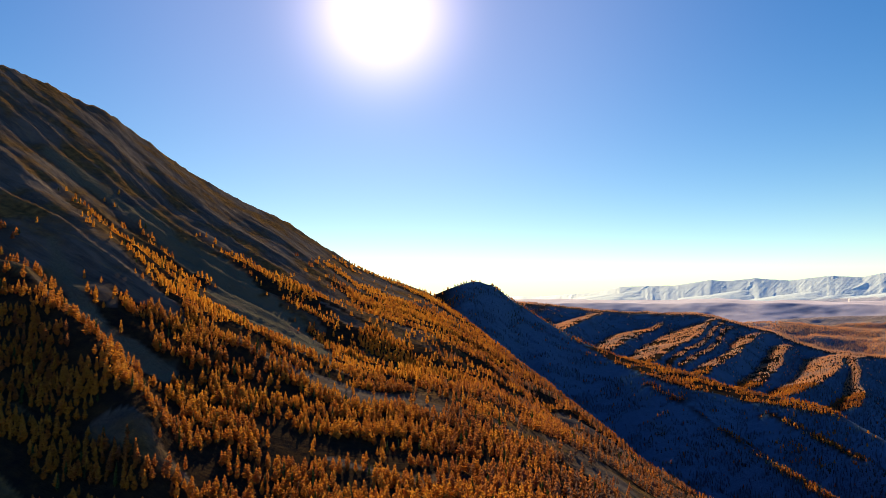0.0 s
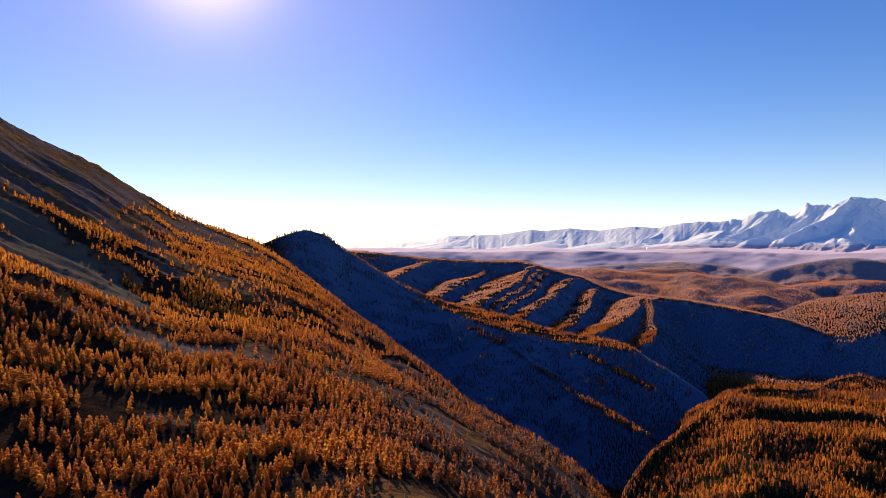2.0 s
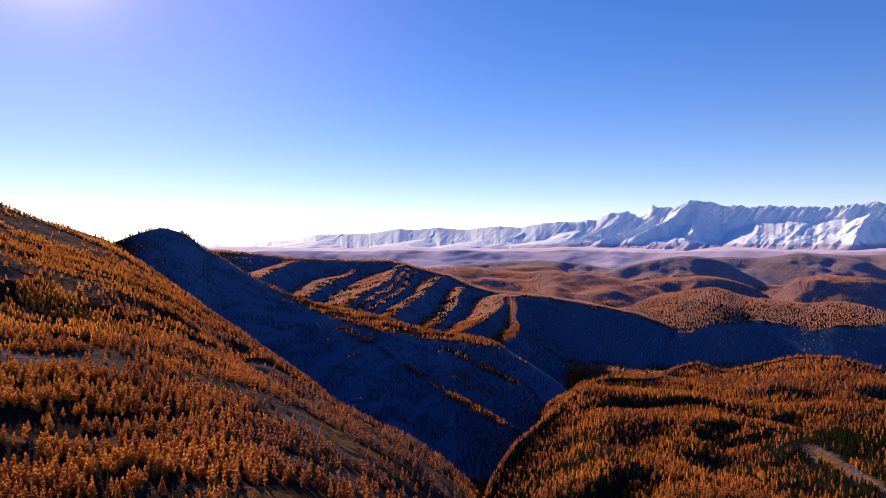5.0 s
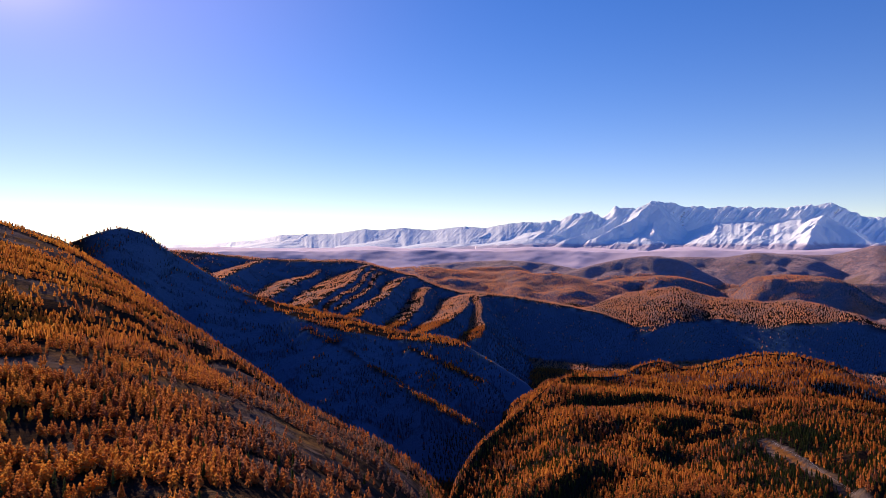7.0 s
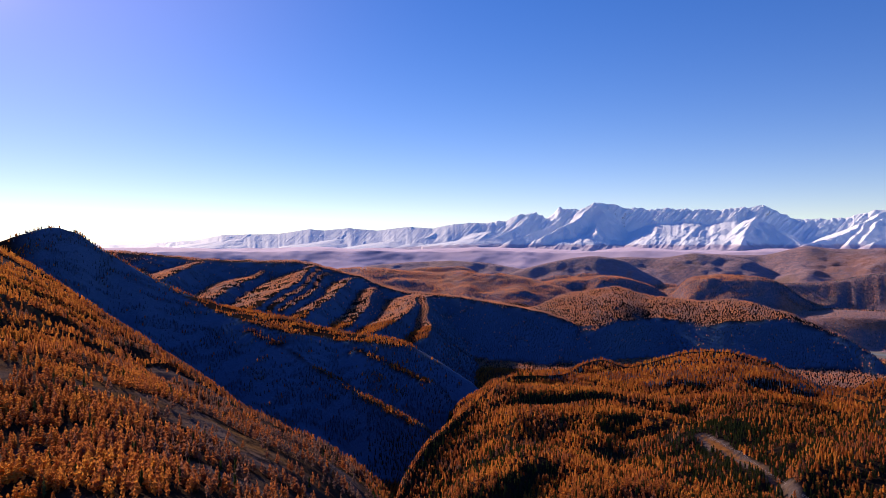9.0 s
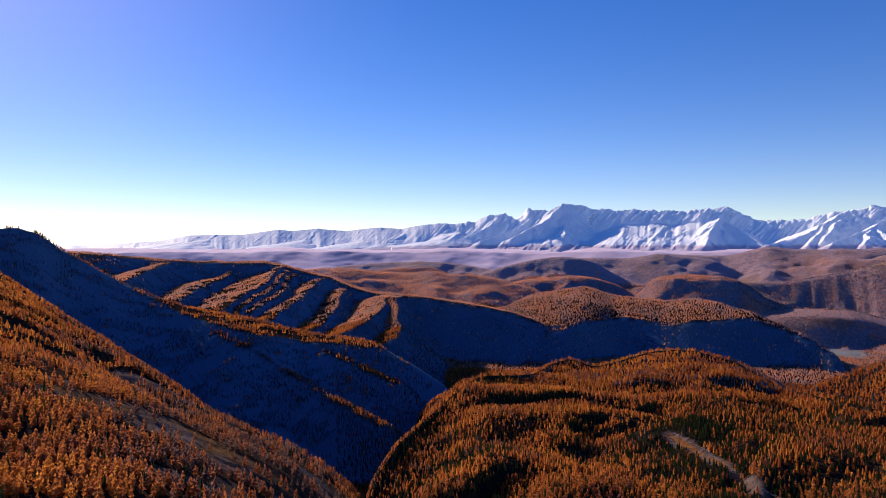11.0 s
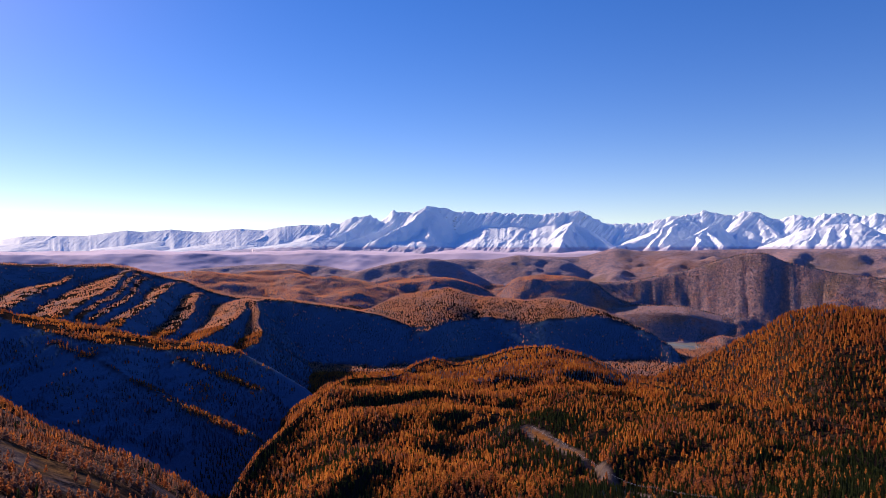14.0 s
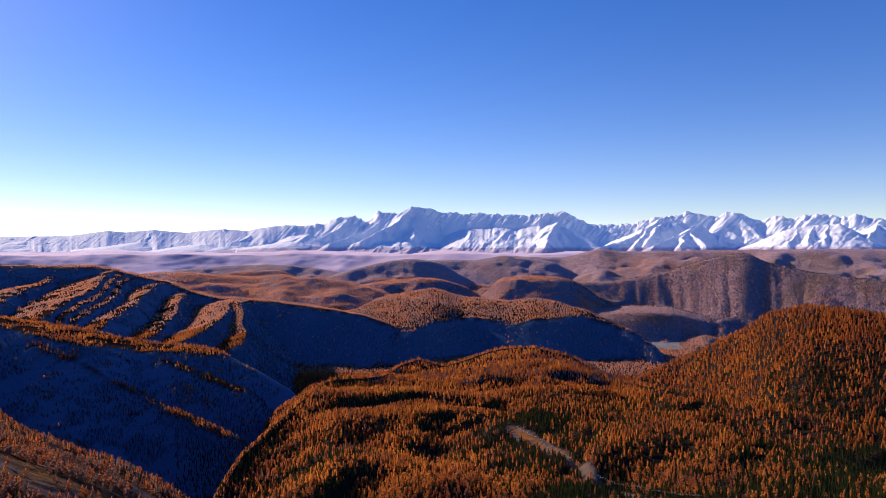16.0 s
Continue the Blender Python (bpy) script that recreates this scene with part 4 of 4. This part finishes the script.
def plant(name, places, shapes, material, rng, size, label, narrow_by=1.0):
    """One joined mesh of many trees."""
    az, r, z = places
    x, y = plan(az, r)
    verts, faces, index, tints, base = [], [], [], [], 0
    pick = rng.integers(0, len(shapes), len(r))
    group = fractal(x / 45, y / 45, 15, 2)
    for k, (v, f, m) in enumerate(shapes):
        at = np.where(pick == k)[0]
        if not len(at):
            continue
        s = size * (0.55 + 0.75 * rng.beta(2.2, 2.0, len(at)))
        w = s * rng.uniform(0.85, 1.2, len(at)) * narrow_by
        a = rng.uniform(0, 6.283, len(at))
        c, sn = np.cos(a), np.sin(a)
        px = (v[None, :, 0] * c[:, None] - v[None, :, 1] * sn[:, None]) * w[:, None] + x[at][:, None]
        py = (v[None, :, 0] * sn[:, None] + v[None, :, 1] * c[:, None]) * w[:, None] + y[at][:, None]
        pz = v[None, :, 2] * s[:, None] + z[at][:, None]
        verts.append(np.stack([px, py, pz], -1).reshape(-1, 3))
        faces.append((f[None] + (np.arange(len(at)) * len(v))[:, None, None]).reshape(-1, 3) + base)
        index.append(np.tile(m, len(at)))
        # conifers past 1250 m get the painted shade blue, nearer ones green
        tints.append(np.repeat(np.clip((needle_state(az[at], r[at]) if material is not CONIFER_AND_SHADE else np.where(r[at] < 1250, 1.0, 0.25)) + 0.24 * group[at] + rng.normal(0, 0.15, len(at)), 0, 1), len(v)))
        base += len(at) * len(v)
    me = fast_mesh(name, np.concatenate(verts), np.concatenate(faces), [BARK, material], np.concatenate(index), tint=np.concatenate(tints))
    return tagged(new(name, me), label, "forest", kind="stuff")


rng = np.random.default_rng(11)
shape_rng = random.Random(4)
LARCHES = [[tree_shape(shape_rng, 15, 0.24, 3, 0.15) for _ in range(6)], [far_tree_shape(shape_rng, 0.23, 5, 3) for _ in range(8)]]
LARCHES.append([far_tree_shape(shape_rng, 0.27, 5, 2) for _ in range(5)])
LARCHES.append([far_tree_shape(shape_rng, 0.32, 5, 1) for _ in range(4)])
LARCHES.append([tree_shape(shape_rng, 9, 0.22, 3, 0.15) for _ in range(8)])
CONIFERS = [[tree_shape(shape_rng, 16, 0.14, 3, 0.5) for _ in range(4)], [far_tree_shape(shape_rng, 0.15, 5, 3) for _ in range(5)]]
CONIFERS.append([far_tree_shape(shape_rng, 0.16, 5, 2) for _ in range(4)])
CONIFERS.append([far_tree_shape(shape_rng, 0.18, 5, 1) for _ in range(4)])
CONIFERS.append(CONIFERS[1])

BANDS = [(180, 720, 4.4, 0, 8.8, "near"), (180, 720, 3.9, 4, 7.9, "below"), (720, 1350, 4.2, 1, 7.4, "middle"), (1350, 2000, 5.0, 2, 6.8, "ridge"), (2000, 3150, 5.4, 3, 5.6, "far")]
single = None
for near, far, step, lod, size, where in BANDS:
    az, r, z = spread(near, far, step, rng, 3 if where == "below" else -37, 3 if where == "near" else 83)
    green = conifer_or_shade(az, r, rng)
    lar = ~green
    places = (az[lar], r[lar], z[lar])
    if lod == 0:
        # the trees on the flank right below the hovering point are things of their own
        order = np.argsort(places[1] + 500 * (places[0] > 8))
        seen = in_sight(*places[:2], places[2] + 6) & (places[1] > 300)
        chosen = np.zeros(len(order), bool)
        chosen[[k for k in order if seen[k]][:290]] = True
        single = tuple(p[chosen] for p in places)
        places = tuple(p[~chosen] for p in places)
    text = {"near": "dense orange autumn larch trees on the steep mountain flank", "below": "rusty autumn larch trees on the lower slopes of the valley", "middle": "golden autumn larch forest on slopes above the valley",
            "ridge": "rust-brown larch forest on the ridges", "far": "distant reddish larch forest on the hills"}[where]
    plant("larch_forest", places, LARCHES[lod], HAZED_LARCH if lod == 3 else LARCH, rng, size, text, 1.1)
    plant("conifer_and_shade_stands", (az[green], r[green], z[green]), CONIFERS[lod], CONIFER_AND_SHADE, rng, size * 1.05, "dark green conifers among the larches, far ones coloured as blue shade on steep faces")


def larch_tree(seed):
    """A larch one metre high: an Empty with its trunk and crown."""
    s_rng = random.Random(seed)
    v, f, m = tree_shape(s_rng, 46, 0.22, 6, 0.15)
    thing = new("larch_tree")
    stem = new("trunk", fast_mesh("trunk", v[:18], f[:24], [BARK], smooth=True))
    crown = new("crown", fast_mesh("crown", v[18:], f[24:] - 18, [LARCH], tint=np.full(len(v) - 18, s_rng.uniform(0.35, 0.7))))
    for o in (stem, crown):
        o.parent = thing
    return tagged(thing, "orange autumn larch tree on the steep grassy slope", "tree", "larches on the mountain flank")


first = [larch_tree(s) for s in range(6)]
sx, sy = plan(*single[:2])
for k, (x, y, z) in enumerate(zip(sx, sy, single[2])):
    s = 8.6 * (0.55 + 0.75 * rng.beta(2.2, 2.0))
    m = Matrix.LocRotScale((x, y, z), Euler((0, 0, rng.uniform(0, 6.28))), None)
    ob = first[k] if k < len(first) else copy_thing(first[k % len(first)], m)
    ob.matrix_basis = m @ Matrix.Diagonal((s, s, s, 1))
    tagged(ob, "tall orange autumn larch tree on the steep grassy slope" if s > 8.5 else "young golden autumn larch tree on the steep grassy slope")


# ---------------- power line in the forest cut ----------------
def box(bm, x0, y0, z0, x1, y1, z1):
    m = Matrix.Translation(((x0 + x1) / 2, (y0 + y1) / 2, (z0 + z1) / 2)) @ Matrix.Diagonal((x1 - x0, y1 - y0, z1 - z0, 1))
    bmesh.ops.create_cube(bm, size=1, matrix=m)


def tapered(bm, base, top, r0, r1, sides=8):
    d = Vector(top) - Vector(base)
    m = Matrix.Translation((Vector(base) + Vector(top)) / 2) @ d.to_track_quat("Z", "Y").to_matrix().to_4x4()
    bmesh.ops.create_cone(bm, cap_ends=True, segments=sides, radius1=r0, radius2=r1, depth=d.length, matrix=m)


def power_pole():
    """A wooden pole with its crossarm, brace and three insulators."""
    thing = new("power_pole")
    bm = bmesh.new()
    tapered(bm, (0, 0, -1), (0, 0, 10), 0.17, 0.11)
    part("post", bm, POLE, thing)
    bm = bmesh.new()
    box(bm, -1.3, -0.22, 9.2, 1.3, -0.1, 9.36)
    part("crossarm", bm, POLE, thing)
    for s in (-1, 1):
        bm = bmesh.new()
        tapered(bm, (0, -0.14, 8.5), (0.8 * s, -0.16, 9.22), 0.035, 0.035, 6)
        part("brace", bm, POLE, thing)
    for x in (-1.15, 0, 1.15):
        bm = bmesh.new()
        tapered(bm, (x, -0.16, 9.36 if x else 10), (x, -0.16, 9.6 if x else 10.25), 0.05, 0.035, 6)
        part("insulator", bm, WIRE, thing, "grey insulator")
    return tagged(thing, "weathered wooden power pole in a forest clearing", "power pole", "poles of the power line")


LINE = [(53.6, 905), (56.0, 835), (58.6, 735), (61.2, 665), (63.4, 622), (68.0, 572)]
spots = [Vector((*plan(a, r), float(ground_height(np.array([a]), np.array([r * 1.0]))[0]))) for a, r in LINE]
model = power_pole()
for k, spot in enumerate(spots):
    way = spots[min(k + 1, len(spots) - 1)] - spots[max(k - 1, 0)]
    m = Matrix.Translation(spot) @ Matrix.Rotation(math.atan2(way.y, way.x) - math.pi / 2, 4, "Z")
    ob = model if k == 0 else copy_thing(model, m)
    ob.matrix_basis = m
for side, lift in ((-1.15, 9.6), (0, 10.25), (1.15, 9.6)):
    verts, faces = [], []
    for k in range(len(spots) - 1):
        a, b = spots[k], spots[k + 1]
        across = Vector((b.y - a.y, a.x - b.x, 0)).normalized() * side
        for j in range(13):
            t = j / 12
            c = a.lerp(b, t) + across + Vector((0, 0, lift - 6.0 * t * (1 - t)))
            n = len(verts)
            verts += [c + Vector((0.03 * math.cos(q), 0.03 * math.sin(q), 0.03 * math.sin(q + 0.8))) for q in (0, 2.09, 4.19)]
            if j:
                faces += [(n - 3 + q, n - 3 + (q + 1) % 3, n + (q + 1) % 3, n + q) for q in range(3)]
    wire = new("power_wire", fast_mesh("power_wire", [tuple(v) for v in verts], faces, [WIRE]))
    tagged(wire, "thin sagging overhead wire between wooden poles", "wire", "wires of the power line")


# ---------------- the river that shows between the hills ----------------
def build_river():
    """A flat reach of water with wavering banks, on the valley floor before the scarp."""
    verts, faces = [], []
    for k in range(25):
        a = 63.4 + 4.0 * k / 24
        mid = 2560 + 22 * math.sin(a * 1.3)
        for side in (-1, 1):
            r = mid + side * (20 + 6 * math.sin(a * 2.1 + side))
            x, y = plan(a, r)
            verts.append((x, y, float(ground_height(np.array([a]), np.array([r]))[0]) + 0.5))
        if k:
            n = 2 * k
            faces.append((n - 2, n, n + 1, n - 1))
    ob = new("river", fast_mesh("river", verts, faces, [WATER]))
    return tagged(ob, "pale reach of river on the valley floor", "river", kind="structure")


build_river()
